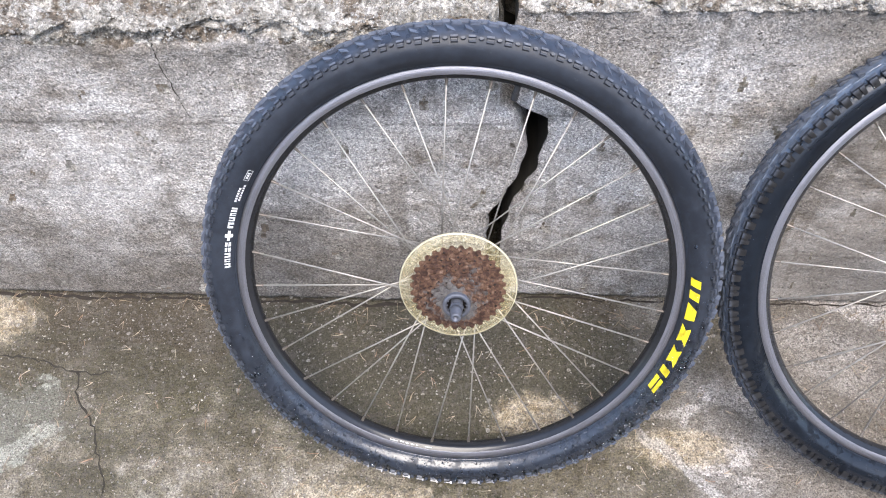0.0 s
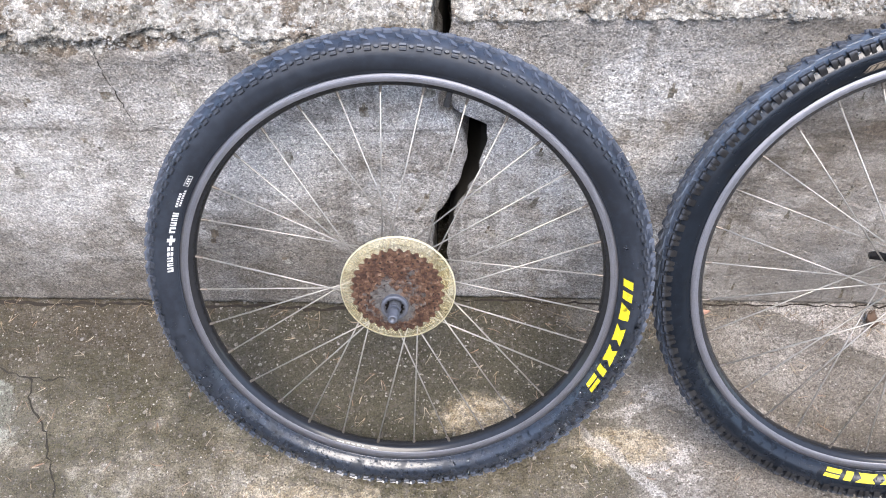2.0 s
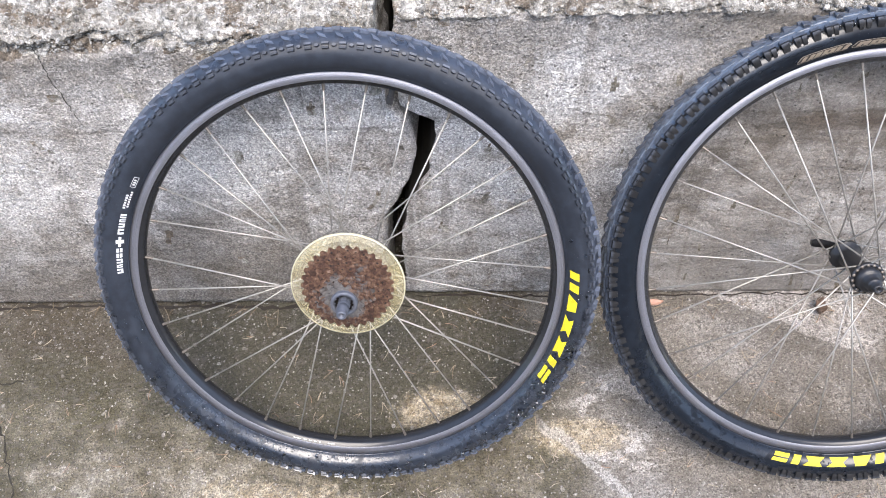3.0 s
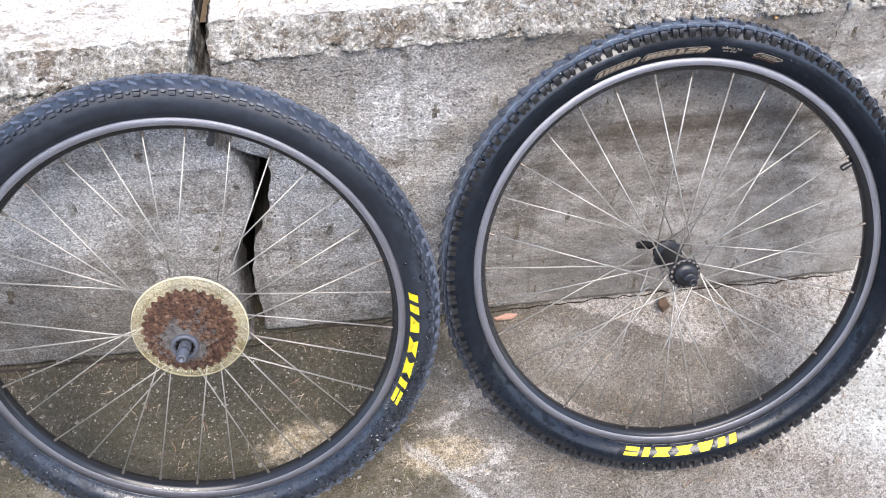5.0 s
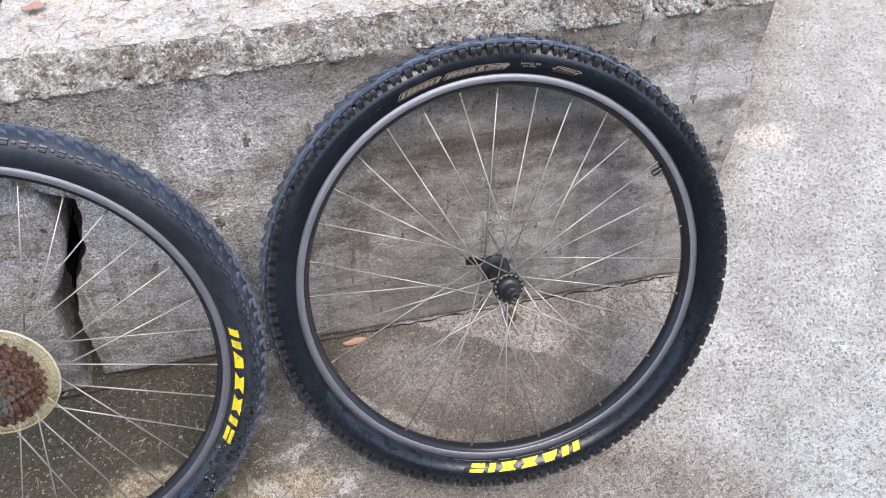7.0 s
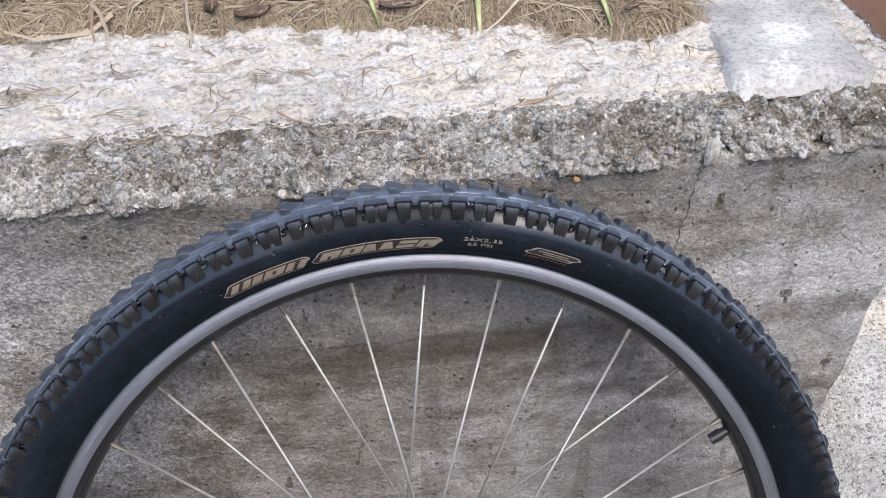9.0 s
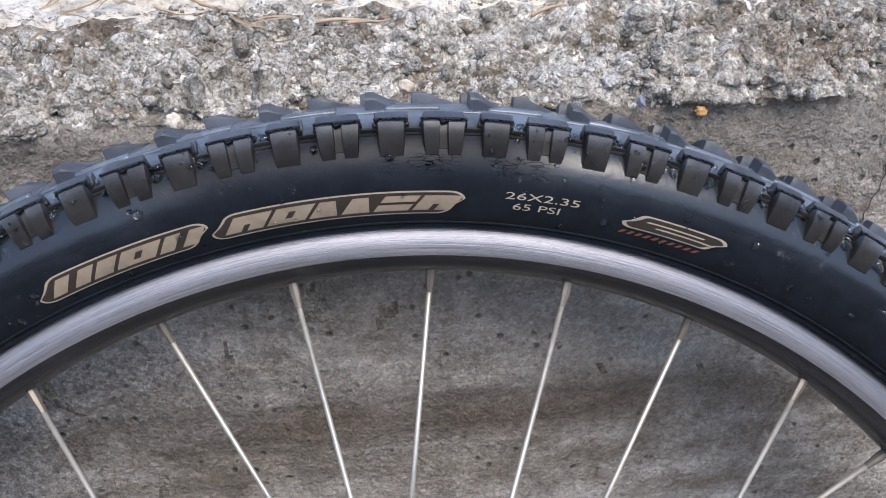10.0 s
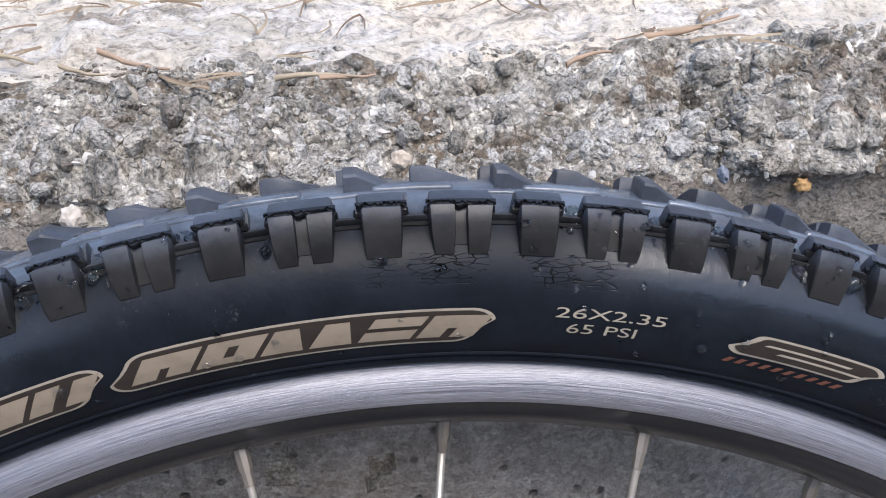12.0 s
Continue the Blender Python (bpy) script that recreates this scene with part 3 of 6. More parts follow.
M_TOP = worn_top()
M_RUBBER = rubber("worn_tyre_rubber", (0.026, 0.032, 0.044), (0.042, 0.052, 0.074), 0.47, False, 0.4, 0.4)
M_KNOB = rubber("worn_tread_rubber", (0.044, 0.050, 0.063), (0.120, 0.139, 0.180), 0.46, False, 0.4, 0.45)
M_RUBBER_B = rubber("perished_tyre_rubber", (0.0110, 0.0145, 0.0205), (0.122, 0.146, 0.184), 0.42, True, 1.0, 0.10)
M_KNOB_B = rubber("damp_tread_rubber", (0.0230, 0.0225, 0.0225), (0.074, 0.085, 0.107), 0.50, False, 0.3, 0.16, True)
M_FLASH = plain("wet_black_flash", (0.0075, 0.008, 0.0095), 0.36, 0.5, 300)
M_ALU = brake_face()
M_RIM = plain("black_anodised_rim", (0.018, 0.019, 0.022), 0.2, 0.3)
M_SPOKE = metal("spoke_steel", (0.44, 0.415, 0.375), 0.42, 0.0, 0.55)
M_NIPPLE = metal("nipple_brass_plated", (0.22, 0.19, 0.16), 0.5, 0.0, 0.6)
M_BLACKHUB = plain("black_hub_paint", (0.02, 0.02, 0.022), 0.38, 0.4)
M_STEEL = metal("grey_steel", (0.16, 0.17, 0.20), 0.55, 0.0008, 0.6)
M_YELLOW = plain("yellow_print", (0.80, 0.63, 0.02), 0.55, 0.22)
M_WHITE = plain("white_print", (0.78, 0.78, 0.76), 0.55, 0.25)
M_TAN = plain("tan_print", (0.265, 0.215, 0.16), 0.5, 0.35, 120)
M_TANLINE = plain("pale_tan_print", (0.35, 0.305, 0.245), 0.5, 0.3, 120)
M_BROWN = plain("dark_brown_print", (0.026, 0.019, 0.015), 0.5, 0.3)
M_ORANGE = plain("orange_print", (0.16, 0.06, 0.038), 0.55, 0.3)
M_NEEDLE = vary("dry_pine_needles", (0.29, 0.22, 0.14), (0.42, 0.335, 0.225), (0.16, 0.105, 0.065), (0.52, 0.44, 0.32), (0.34, 0.26, 0.165), (0.22, 0.15, 0.095))
M_OLDNEEDLE = vary("grey_brown_needles", (0.22, 0.16, 0.105), (0.34, 0.26, 0.175), (0.14, 0.09, 0.058), (0.42, 0.345, 0.245), (0.27, 0.19, 0.125), (0.18, 0.12, 0.08))
M_TWIG = vary("pale_dry_twigs", (0.42, 0.33, 0.22), (0.55, 0.48, 0.37), (0.36, 0.22, 0.14), (0.60, 0.54, 0.44))
M_SOIL = plain("needle_soil", (0.15, 0.108, 0.066), 0.95, 0.9, 60)
M_LEAFBROWN = plain("dead_leaf_brown", (0.13, 0.085, 0.06), 0.85, 0.8, 90)
M_LEAFPINK = plain("dead_leaf_pinkish", (0.46, 0.27, 0.20), 0.7, 0.35, 90)
M_BARK = plain("old_bark", (0.20, 0.14, 0.11), 0.9, 0.7, 50)
M_BLOCKER = plain("blocker_grey", (0.13, 0.125, 0.12), 0.9, 0.5, 25)

M_RIVET = plain("dark_rusty_hole", (0.018, 0.012, 0.010), 0.8, 0.3)
# near-black paint for the shade between cogs and round the axle
M_GAP = plain("gap_shade_black", (0.012, 0.010, 0.009), 0.7, 0.3)
M_GREYRIM = plain("grey_anodised_edge", (0.07, 0.07, 0.075), 0.4, 0.3)
# dark splits, and the painted shade deep in the wall's crack
M_CRACK = plain("split_and_crack_shade", (0.035, 0.03, 0.022), 0.95, 0.5)


def chalky_mortar():
    s = Shader("chalky_mortar", 0.9)
    big = s.noise(14, 5, 0.6)
    fine = s.noise(240, 5, 0.75)
    col = s.ramp(big, (0.36, (0.40, 0.377, 0.35)), (0.46, (0.50, 0.472, 0.44)), (0.54, (0.56, 0.53, 0.495)), (0.6, (0.76, 0.728, 0.685)))
    col = s.mix(s.math("MULTIPLY", s.span(s.noise(90, 6, 0.75), 0.56, 0.62), 0.55), col, (0.32, 0.29, 0.245))
    col = s.mix(0.8, col, s.ramp(fine, (0.36, 0.5), (0.5, 1.0), (0.68, 1.15)), "MULTIPLY")
    s.put(col, "Base Color")
    s.bump((fine, 0.0014), (s.noise(60, 5, 0.7), 0.003))
    return s.mat


M_CAP = chalky_mortar()
M_RUSTWALL = plain("red_brown_boards", (0.20, 0.115, 0.085), 0.85, 0.6, 30)
M_FLAKE = vary("chalky_flakes", (0.42, 0.395, 0.355), (0.55, 0.525, 0.485), (0.60, 0.58, 0.55), (0.33, 0.29, 0.24), (0.54, 0.52, 0.485))
M_SEAM = plain("foot_seam_brown", (0.030, 0.023, 0.017), 0.95, 0.7, 90)

# ---- mesh helpers ----


def mesh_of(name, verts, faces, material, smooth=True):
    me = bpy.data.meshes.new(name)
    me.from_pydata([tuple(v) for v in verts], [], [tuple(f) for f in faces])
    if smooth:
        me.polygons.foreach_set("use_smooth", [True] * len(me.polygons))
    me.materials.append(material)
    me.update()
    return me


def part(name, data, material, parent, label=""):
    """Links a bmesh, or (verts, faces), as one mesh object under a thing or part."""
    if isinstance(data, tuple):
        me = mesh_of(name, data[0], data[1], material, data[2] if len(data) > 2 else True)
    else:
        bmesh.ops.recalc_face_normals(data, faces=data.faces)
        me = bpy.data.meshes.new(name)
        data.to_mesh(me)
        data.free()
        me.materials.append(material)
    ob = new(name, me)
    if parent:
        ob.parent = parent
    if label:
        ob["label"] = label
    return ob


def grid_faces(nu, nv, wrap_u=False, base=0):
    out = []
    for i in range(nu if wrap_u else nu - 1):
        a, b = base + i * nv, base + ((i + 1) % nu) * nv
        for j in range(nv - 1):
            out.append((a + j, b + j, b + j + 1, a + j + 1))
    return out


def revolve(profile, seg=180, closed=False, phase=0.0):
    """A lathe round local Y of (radius, y) points."""
    v = []
    prof = list(profile) + ([profile[0]] if closed else [])
    for i in range(seg):
        a = phase + 2 * math.pi * i / seg
        v += [(r * math.cos(a), y, r * math.sin(a)) for r, y in prof]
    return v, grid_faces(seg, len(prof), True)


def rod(p0, p1, r0, r1, sides=8, caps=True):
    p0, p1 = Vector(p0), Vector(p1)
    d = (p1 - p0).normalized()
    a = d.orthogonal().normalized()
    b = d.cross(a)
    v, f = [], []
    for p, r in ((p0, r0), (p1, r1)):
        v += [p + r * (math.cos(t) * a + math.sin(t) * b) for t in (2 * math.pi * k / sides for k in range(sides))]
    f += [(k, (k + 1) % sides, sides + (k + 1) % sides, sides + k) for k in range(sides)]
    if caps:
        f += [tuple(range(sides))[::-1], tuple(range(sides, 2 * sides))]
    return v, f


def join(*sets):
    v, f = [], []
    for s in sets:
        n = len(v)
        v += list(s[0])
        f += [tuple(i + n for i in q) for q in s[1]]
    return v, f


def fbm(x, y, z, scale, octaves=4):
    return noise.fractal(Vector((x * scale, y * scale, z * scale)), 0.9, 2.1, octaves)


def ball_template(level):
    bm = bmesh.new()
    bmesh.ops.create_icosphere(bm, subdivisions=level, radius=1)
    v = np.array([p.co[:] for p in bm.verts])
    f = np.array([[p.index for p in q.verts] for q in bm.faces])
    bm.free()
    return v, f


def pebbles(name, places, sizes, material, rng, level=1, flat=0.75, smooth=False):
    """Many angular stones in one mesh."""
    tv, tf = ball_template(level)
    n, k = len(places), len(tv)
    q = rng.normal(size=(n, 4))
    q /= np.linalg.norm(q, axis=1)[:, None]
    w, x, y, z = q.T
    rot = np.stack([1 - 2 * (y * y + z * z), 2 * (x * y - z * w), 2 * (x * z + y * w), 2 * (x * y + z * w), 1 - 2 * (x * x + z * z), 2 * (y * z - x * w), 2 * (x * z - y * w), 2 * (y * z + x * w), 1 - 2 * (x * x + y * y)], 1).reshape(n, 3, 3)
    shape = np.stack([np.ones(n), rng.uniform(0.65, 1.0, n), rng.uniform(flat - 0.2, flat + 0.1, n)], 1)
    # each stone is a ball with its own flats struck off
    ways = rng.normal(size=(n, 9, 3))
    ways /= np.linalg.norm(ways, axis=2)[:, :, None]
    reach = np.einsum("kj,nmj->nkm", tv, ways)
    cut = np.where(reach > 0.05, rng.uniform(0.50, 0.88, (n, 1, 9)) / np.maximum(reach, 0.05), 9.0).min(axis=2)
    rough = (np.minimum(1.0, cut) * rng.uniform(0.95, 1.05, (n, k)))[:, :, None] * 1.15
    v = (tv[None] * rough) * shape[:, None, :] * np.asarray(sizes)[:, None, None]
    v = np.einsum("nij,nkj->nki", rot, v) + np.asarray(places)[:, None, :]
    f = (tf[None] + (np.arange(n) * k)[:, None, None]).reshape(-1, 3)
    me = bpy.data.meshes.new(name)
    me.from_pydata(v.reshape(-1, 3).tolist(), [], f.tolist())
    me.materials.append(material)
    if smooth:
        me.polygons.foreach_set("use_smooth", [True] * len(me.polygons))
    return new(name, me)


def needles(name, roots, length, width, material, rng, lift=0.25, surface=None, bend=0.5, forked=0.0):
    """Thin curved needles strewn on a surface, three-sided."""
    v, f = [], []
    for p in roots:
        a = rng.uniform(0, 2 * math.pi)
        stems = 2 if rng.random() < forked else 1
        tilt0 = rng.uniform(0, lift)
        for s in range(stems):
            ang = a + s * rng.uniform(0.2, 0.7)
            L = length * rng.uniform(0.5, 1.25)
            k = rng.uniform(-bend, bend)
            w = width * rng.uniform(0.7, 1.3)
            pos = Vector(p)
            base = len(v)
            steps = 4
            for i in range(steps + 1):
                d = Vector((math.cos(ang), math.sin(ang), 0))
                side = Vector((-d.y, d.x, 0))
                t = i / steps
                ww = w * (1 - 0.6 * t)
                z = surface(pos.x, pos.y) if surface else p[2]
                up = z + w * 0.5 + L * tilt0 * t * (1.2 - t) * 0.8
                q = Vector((pos.x, pos.y, up))
                v += [q + side * ww * 0.5, q - side * ww * 0.5, q + Vector((0, 0, ww * 0.8))]
                pos += d * (L / steps)
                ang += k / steps
            for i in range(steps):
                o = base + 3 * i
                f += [(o, o + 1, o + 4, o + 3), (o + 1, o + 2, o + 5, o + 4), (o + 2, o, o + 3, o + 5)]
            o = base
            f += [(o, o + 2, o + 1), (o + 3 * steps, o + 3 * steps + 1, o + 3 * steps + 2)]
    ob = new(name, mesh_of(name, v, f, material, False))
    return ob


# ---- setting: ground ----
SLOPE = 0.154


def ground_z(x, y):
    base = SLOPE * max(-4.0, min(y, 1.35))
    if abs(x - 0.6) < 2.4 and -1.3 < y < 1.6:
        base += 0.0035 * fbm(x, y, 0.3, 2.6, 3) + 0.0012 * fbm(x, y, 1.7, 22, 3)
    return base


def spread(far, near_lo, near_hi, step):
    core = np.arange(near_lo, near_hi + step / 2, step)
    out = np.array([step * 1.35 ** k for k in range(1, 60)]).cumsum()
    out = out[out < far]
    return np.concatenate([near_lo - out[::-1], core, near_hi + out])


gx, gy = spread(400, -0.9, 2.5, 0.012), spread(400, -0.75, 1.3, 0.012)
gv = [(x, y, ground_z(x, y)) for x in gx for y in gy]
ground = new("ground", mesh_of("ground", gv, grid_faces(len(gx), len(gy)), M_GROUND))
tagged(ground, "worn stained concrete ground with grit and mossy damp patches", "ground", kind="structure")

def crack_ribbon(points, width, seed):
    """A split in the ground: a thin wandering dark groove."""
    rnd = random.Random(seed)
    pts = []
    for (x0, y0), (x1, y1) in zip(points, points[1:]):
        for k in range(4):
            t = k / 4
            pts.append((x0 + (x1 - x0) * t + rnd.uniform(-0.003, 0.003), y0 + (y1 - y0) * t + rnd.uniform(-0.003, 0.003)))
    pts.append(points[-1])
    v = []
    for i, (x, y) in enumerate(pts):
        a, b = pts[max(0, i - 1)], pts[min(len(pts) - 1, i + 1)]
        d = Vector((b[0] - a[0], b[1] - a[1])).normalized()
        w = width * rnd.uniform(0.35, 1.2) * min(1.0, 0.3 + 0.35 * min(i, len(pts) - 1 - i))
        for q in (-0.5, 0.5):
            px, py = x - d.y * w * q, y + d.x * w * q
            v.append((px, py, ground_z(px, py) + 0.0012))
    return v, grid_faces(len(pts), 2)


CRACK = ((-0.786, -0.137), (-0.74, -0.139), (-0.708, -0.146), (-0.659, -0.159), (-0.637, -0.169), (-0.631, -0.203), (-0.608, -0.23), (-0.586, -0.257), (-0.569, -0.293), (-0.544, -0.335), (-0.541, -0.36))
part("ground_crack", crack_ribbon(CRACK, 0.0035, 3), M_CRACK, ground, "thin dark split in the concrete")
part("ground_crack", crack_ribbon(CRACK[3:4] + ((-0.619, -0.165), (-0.581, -0.162)), 0.003, 4), M_CRACK, ground, "thin dark split in the concrete")

# ---- setting: the cracked retaining wall ----
LEFT_EDGE = [(-0.3, 0.03), (0.05, 0.02), (0.167, 0.027), (0.206, 0.032), (0.246, 0.052), (0.297, 0.077), (0.329, 0.086), (0.359, 0.081), (0.393, 0.070), (0.403, 0.051), (0.453, 0.049), (0.57, 0.047), (0.75, 0.047)]
RIGHT_EDGE = [(-0.3, 0.055), (0.02, 0.046), (0.132, 0.048), (0.171, 0.052), (0.232, 0.069), (0.289, 0.099), (0.357, 0.112), (0.382, 0.112), (0.392, 0.092), (0.41, 0.069), (0.437, 0.066), (0.56, 0.07), (0.75, 0.072)]


def edge_x(table, z):
    return float(np.interp(z, [a for a, _ in table], [b for _, b in table])) + 0.004 * fbm(0.3, 0.1, z, 30, 3)


def top_profile(y0, z0, step, drop=0.0):
    """Front face, crumbled arris, top and back of a slab as (y, z, roughness) points."""
    low = z0 - 0.014 - drop
    pts = [(y0 + (0.012 if z < 0.004 else 0.0), z, 0.0) for z in [-0.22, -0.12, -0.06, -0.03, -0.01, 0.0, 0.003, 0.007, 0.012, *np.arange(0.02, low - 0.004, 0.008)]]
    bend = [(0.0, -0.014 - drop), (-0.002, -0.006 - 0.6 * drop), (-0.004, 0.0), (0.004, 0.009), (0.016, 0.018), (0.032, 0.024), (0.055, 0.028), (0.085, 0.031), (0.12, 0.033), (0.16, 0.035), (0.2, 0.036), (0.235, 0.034)]
    d = [0.0]
    for (a, b), (c, e) in zip(bend, bend[1:]):
        d.append(d[-1] + math.hypot(c - a, e - b))
    for s in np.arange(0, d[-1], step):
        y, z = np.interp(s, d, [a for a, _ in bend]), np.interp(s, d, [b for _, b in bend])
        rough = min(1.0, s / 0.012) * (1.0 if y < 0.03 else max(0.36, 1.0 - (y - 0.03) / 0.03))
        pts.append((y0 + y, z0 + z, rough))
    pts += [(y0 + 0.25, z0, 0.2), (y0 + 0.255, z0 - 0.15, 0.0), (y0 + 0.255, -0.2, 0.0)]
    return pts


def edge_lift(x):
    """How far the broken edge of the cracked wall rises along its length."""
    hump = min(1.0, max(0.0, (x - 0.50) / 0.05)) * min(1.0, max(0.0, (0.655 - x) / 0.03))
    return 0.012 * min(1.0, max(0.0, (x - 0.84) / 0.1)) + 0.011 * hump - 0.004 * min(1.0, max(0.0, (x - 0.68) / 0.05)) * min(1.0, max(0.0, (0.84 - x) / 0.05)) + 0.005 * noise.noise(Vector((x * 26, 0.1, 7.0)))


def crumble(x, y, z):
    """How far the broken concrete stands out of its mean surface."""
    p = Vector((x, y, z))
    p += 0.006 * noise.noise_vector(p * 34)
    big = noise.noise(p * 15)
    mid = noise.noise(p * 48 + Vector((3, 1, 2)))
    small = noise.noise(p * 150)
    cell = noise.voronoi(p * 75)[0][0]
    grit = noise.voronoi(p * 210)[0][0]
    stone = noise.voronoi(p * 125 + Vector((4, 2, 7)))[0][0]
    pit = max(0.0, noise.noise(p * 42 + Vector((9, 4, 6))) - 0.12)
    return 0.0105 * big + 0.0065 * mid + 0.0024 * small + 0.0125 * (0.42 - cell) + 0.0050 * (0.4 - grit) + 0.0062 * (0.42 - stone) - 0.020 * pit


def slab(name, y0, z0, x_of, columns, inner, label, drop):
    """A cast slab; x_of(u, z) gives x, columns are u values; inner gives extra columns (side, depth) closing its ends."""
    prof = top_profile(y0, z0, 0.0019, drop)
    verts, broken = [], []
    cols = [("end", inner[0], d) for d in (0.24, 0.12, 0.05, 0.02, 0.006)] if inner[0] is not None else []
    cols += [("face", u, 0) for u in columns]
    if inner[1] is not None:
        cols += [("end", inner[1], d) for d in (0.002, 0.006, 0.012, 0.02, 0.034, 0.06, 0.12, 0.24)]
    for kind, u, d in cols:
        for y, z, rough in prof:
            zz = z
            x = x_of(u, min(z, z0 + 0.02))
            ny, nz = (-1, 0.0) if y < y0 + 0.004 else (-0.35, 0.94)
            edge_wob = drop * (0.5 + 0.9 * noise.noise(Vector((x * 7, 0.4, 2.0))) + 0.5 * noise.noise(Vector((x * 31, 0.4, 2.0))))
            if y0 == 0.0:
                edge_wob += edge_lift(x)
            r = rough
            if r > 0 and z < z0 - 0.01 and y < y0 + 0.01:
                r *= min(1.0, max(0.0, (z - (z0 - 0.014 - drop) - edge_wob) / 0.017))
            h = 0.0011 * fbm(x, y, z, 26, 3) + 0.0006 * noise.noise(Vector((x * 160, y * 160, z * 160)))
            # board joint, a slight step
            step = 0.0014 + 0.0012 * noise.noise(Vector((x * 9, 2, 1)))
            h += step / (1 + math.exp(-(z - 0.387 - 0.004 * noise.noise(Vector((x * 7, 0, 5)))) * 350)) if r == 0 else step
            h += 0.0022 * noise.noise(Vector((x * 33, y * 33, z * 33))) * (1.0 - r)
            h += r * (crumble(x, y, z) - (0.004 if z < z0 - 0.006 else 0.0))
            yy, zz = y + ny * h, z + nz * h
            if y0 < 0:
                # its broken end is rounded off towards the crack
                x += -0.008 * math.exp(u / 0.012) if kind == "face" else -0.008 + 0.007 * math.sqrt(1.0 - (1.0 - min(1.0, d / 0.02)) ** 2)
            if kind == "end":
                yy = max(yy, y0 + d)
                x += 0.003 * noise.noise(Vector((z * 40, d * 40, u * 3))) + (0.002 * fbm(z, d, u, 60, 2))
            verts.append((x, yy, zz))
            broken.append(r)
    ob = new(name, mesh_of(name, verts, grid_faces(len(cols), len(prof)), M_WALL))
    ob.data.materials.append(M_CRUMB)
    ob.data.materials.append(M_TOP)
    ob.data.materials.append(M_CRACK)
    nv = len(prof)
    idx = []
    for k in range(len(ob.data.polygons)):
        c, j = divmod(k, nv - 1)
        idx.append(2 if prof[j][0] > y0 + 0.046 else 1 if broken[c * nv + j] > 0.40 + 0.7 * noise.noise(Vector((c * 0.13, j * 0.17, y0))) or prof[j][0] > y0 + 0.03 else 0)
    # near-black faces inside the crack: its shade put into the colour
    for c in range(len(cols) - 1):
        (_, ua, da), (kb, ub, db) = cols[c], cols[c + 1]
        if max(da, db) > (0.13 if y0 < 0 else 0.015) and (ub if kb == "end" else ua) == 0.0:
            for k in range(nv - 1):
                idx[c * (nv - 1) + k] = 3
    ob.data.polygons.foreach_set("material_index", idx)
    return tagged(ob, label, "wall", kind="structure")


WALL_L_Y, WALL_L_TOP = -0.02, 0.538
WALL_TOP = 0.546


def left_x(u, z):
    e = edge_x(LEFT_EDGE, z)
    return e + u


def right_x(u, z):
    a = edge_x(RIGHT_EDGE, z)
    b = 1.083 + 0.006 * noise.noise(Vector((3.0, 1.0, z * 14)))
    return a + u * (b - a)


lu = list(-np.concatenate([[2.6, 2.0, 1.6, 1.3, 1.1, 0.95], np.arange(0.86, -0.001, -0.004)]))
ru = list(np.concatenate([np.arange(0, 0.34, 0.0036), np.arange(0.34, 0.9, 0.0018), np.arange(0.9, 1.0001, 0.0036)]))
ru[-1] = 1.0
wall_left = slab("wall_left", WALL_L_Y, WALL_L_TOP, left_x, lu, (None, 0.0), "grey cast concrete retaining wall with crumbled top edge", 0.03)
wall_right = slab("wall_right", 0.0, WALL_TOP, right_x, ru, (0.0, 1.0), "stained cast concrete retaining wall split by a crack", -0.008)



def face_y(x, y0, z):
    """The cast face's own unevenness, for what lies on it."""
    step = 0.0014 + 0.0012 * noise.noise(Vector((x * 9, 2, 1)))
    h = 0.0011 * fbm(x, y0, z, 26, 3) + 0.0006 * noise.noise(Vector((x * 160, y0 * 160, z * 160)))
    h += step / (1 + math.exp(-(z - 0.387 - 0.004 * noise.noise(Vector((x * 7, 0, 5)))) * 350))
    return y0 - h - 0.0022 * noise.noise(Vector((x * 33, y0 * 33, z * 33)))


def face_split(points, y0, width, seed):
    """A hairline split wandering down the face."""
    rnd = random.Random(seed)
    pts = []
    for (x0, z0), (x1, z1) in zip(points, points[1:]):
        for k in range(6):
            pts.append((x0 + (x1 - x0) * k / 6 + rnd.uniform(-0.0016, 0.0016), z0 + (z1 - z0) * k / 6))
    pts.append(points[-1])
    v = []
    for i, (x, z) in enumerate(pts):
        w = width * rnd.uniform(0.3, 1.2) * min(1.0, 0.25 + 0.3 * min(i, len(pts) - 1 - i))
        v += [(x - w / 2, face_y(x, y0, z) - 0.0009, z), (x + w / 2, face_y(x, y0, z) - 0.0009, z)]
    return v, grid_faces(len(pts), 2)


part("hairline_crack", face_split(((-0.386, 0.53), (-0.383, 0.515), (-0.382, 0.496), (-0.378, 0.461), (-0.373, 0.426), (-0.368, 0.40)), WALL_L_Y, 0.0017, 8), M_CRACK, wall_left, "thin dark crack in the face")
part("hairline_crack", face_split(((0.892, 0.546), (0.891, 0.53), (0.889, 0.505), (0.886, 0.48), (0.885, 0.46)), 0.0, 0.0009, 9), M_CRACK, wall_right, "thin dark crack in the face")

# loose stones bedded in the broken arris
rng = np.random.default_rng(7)


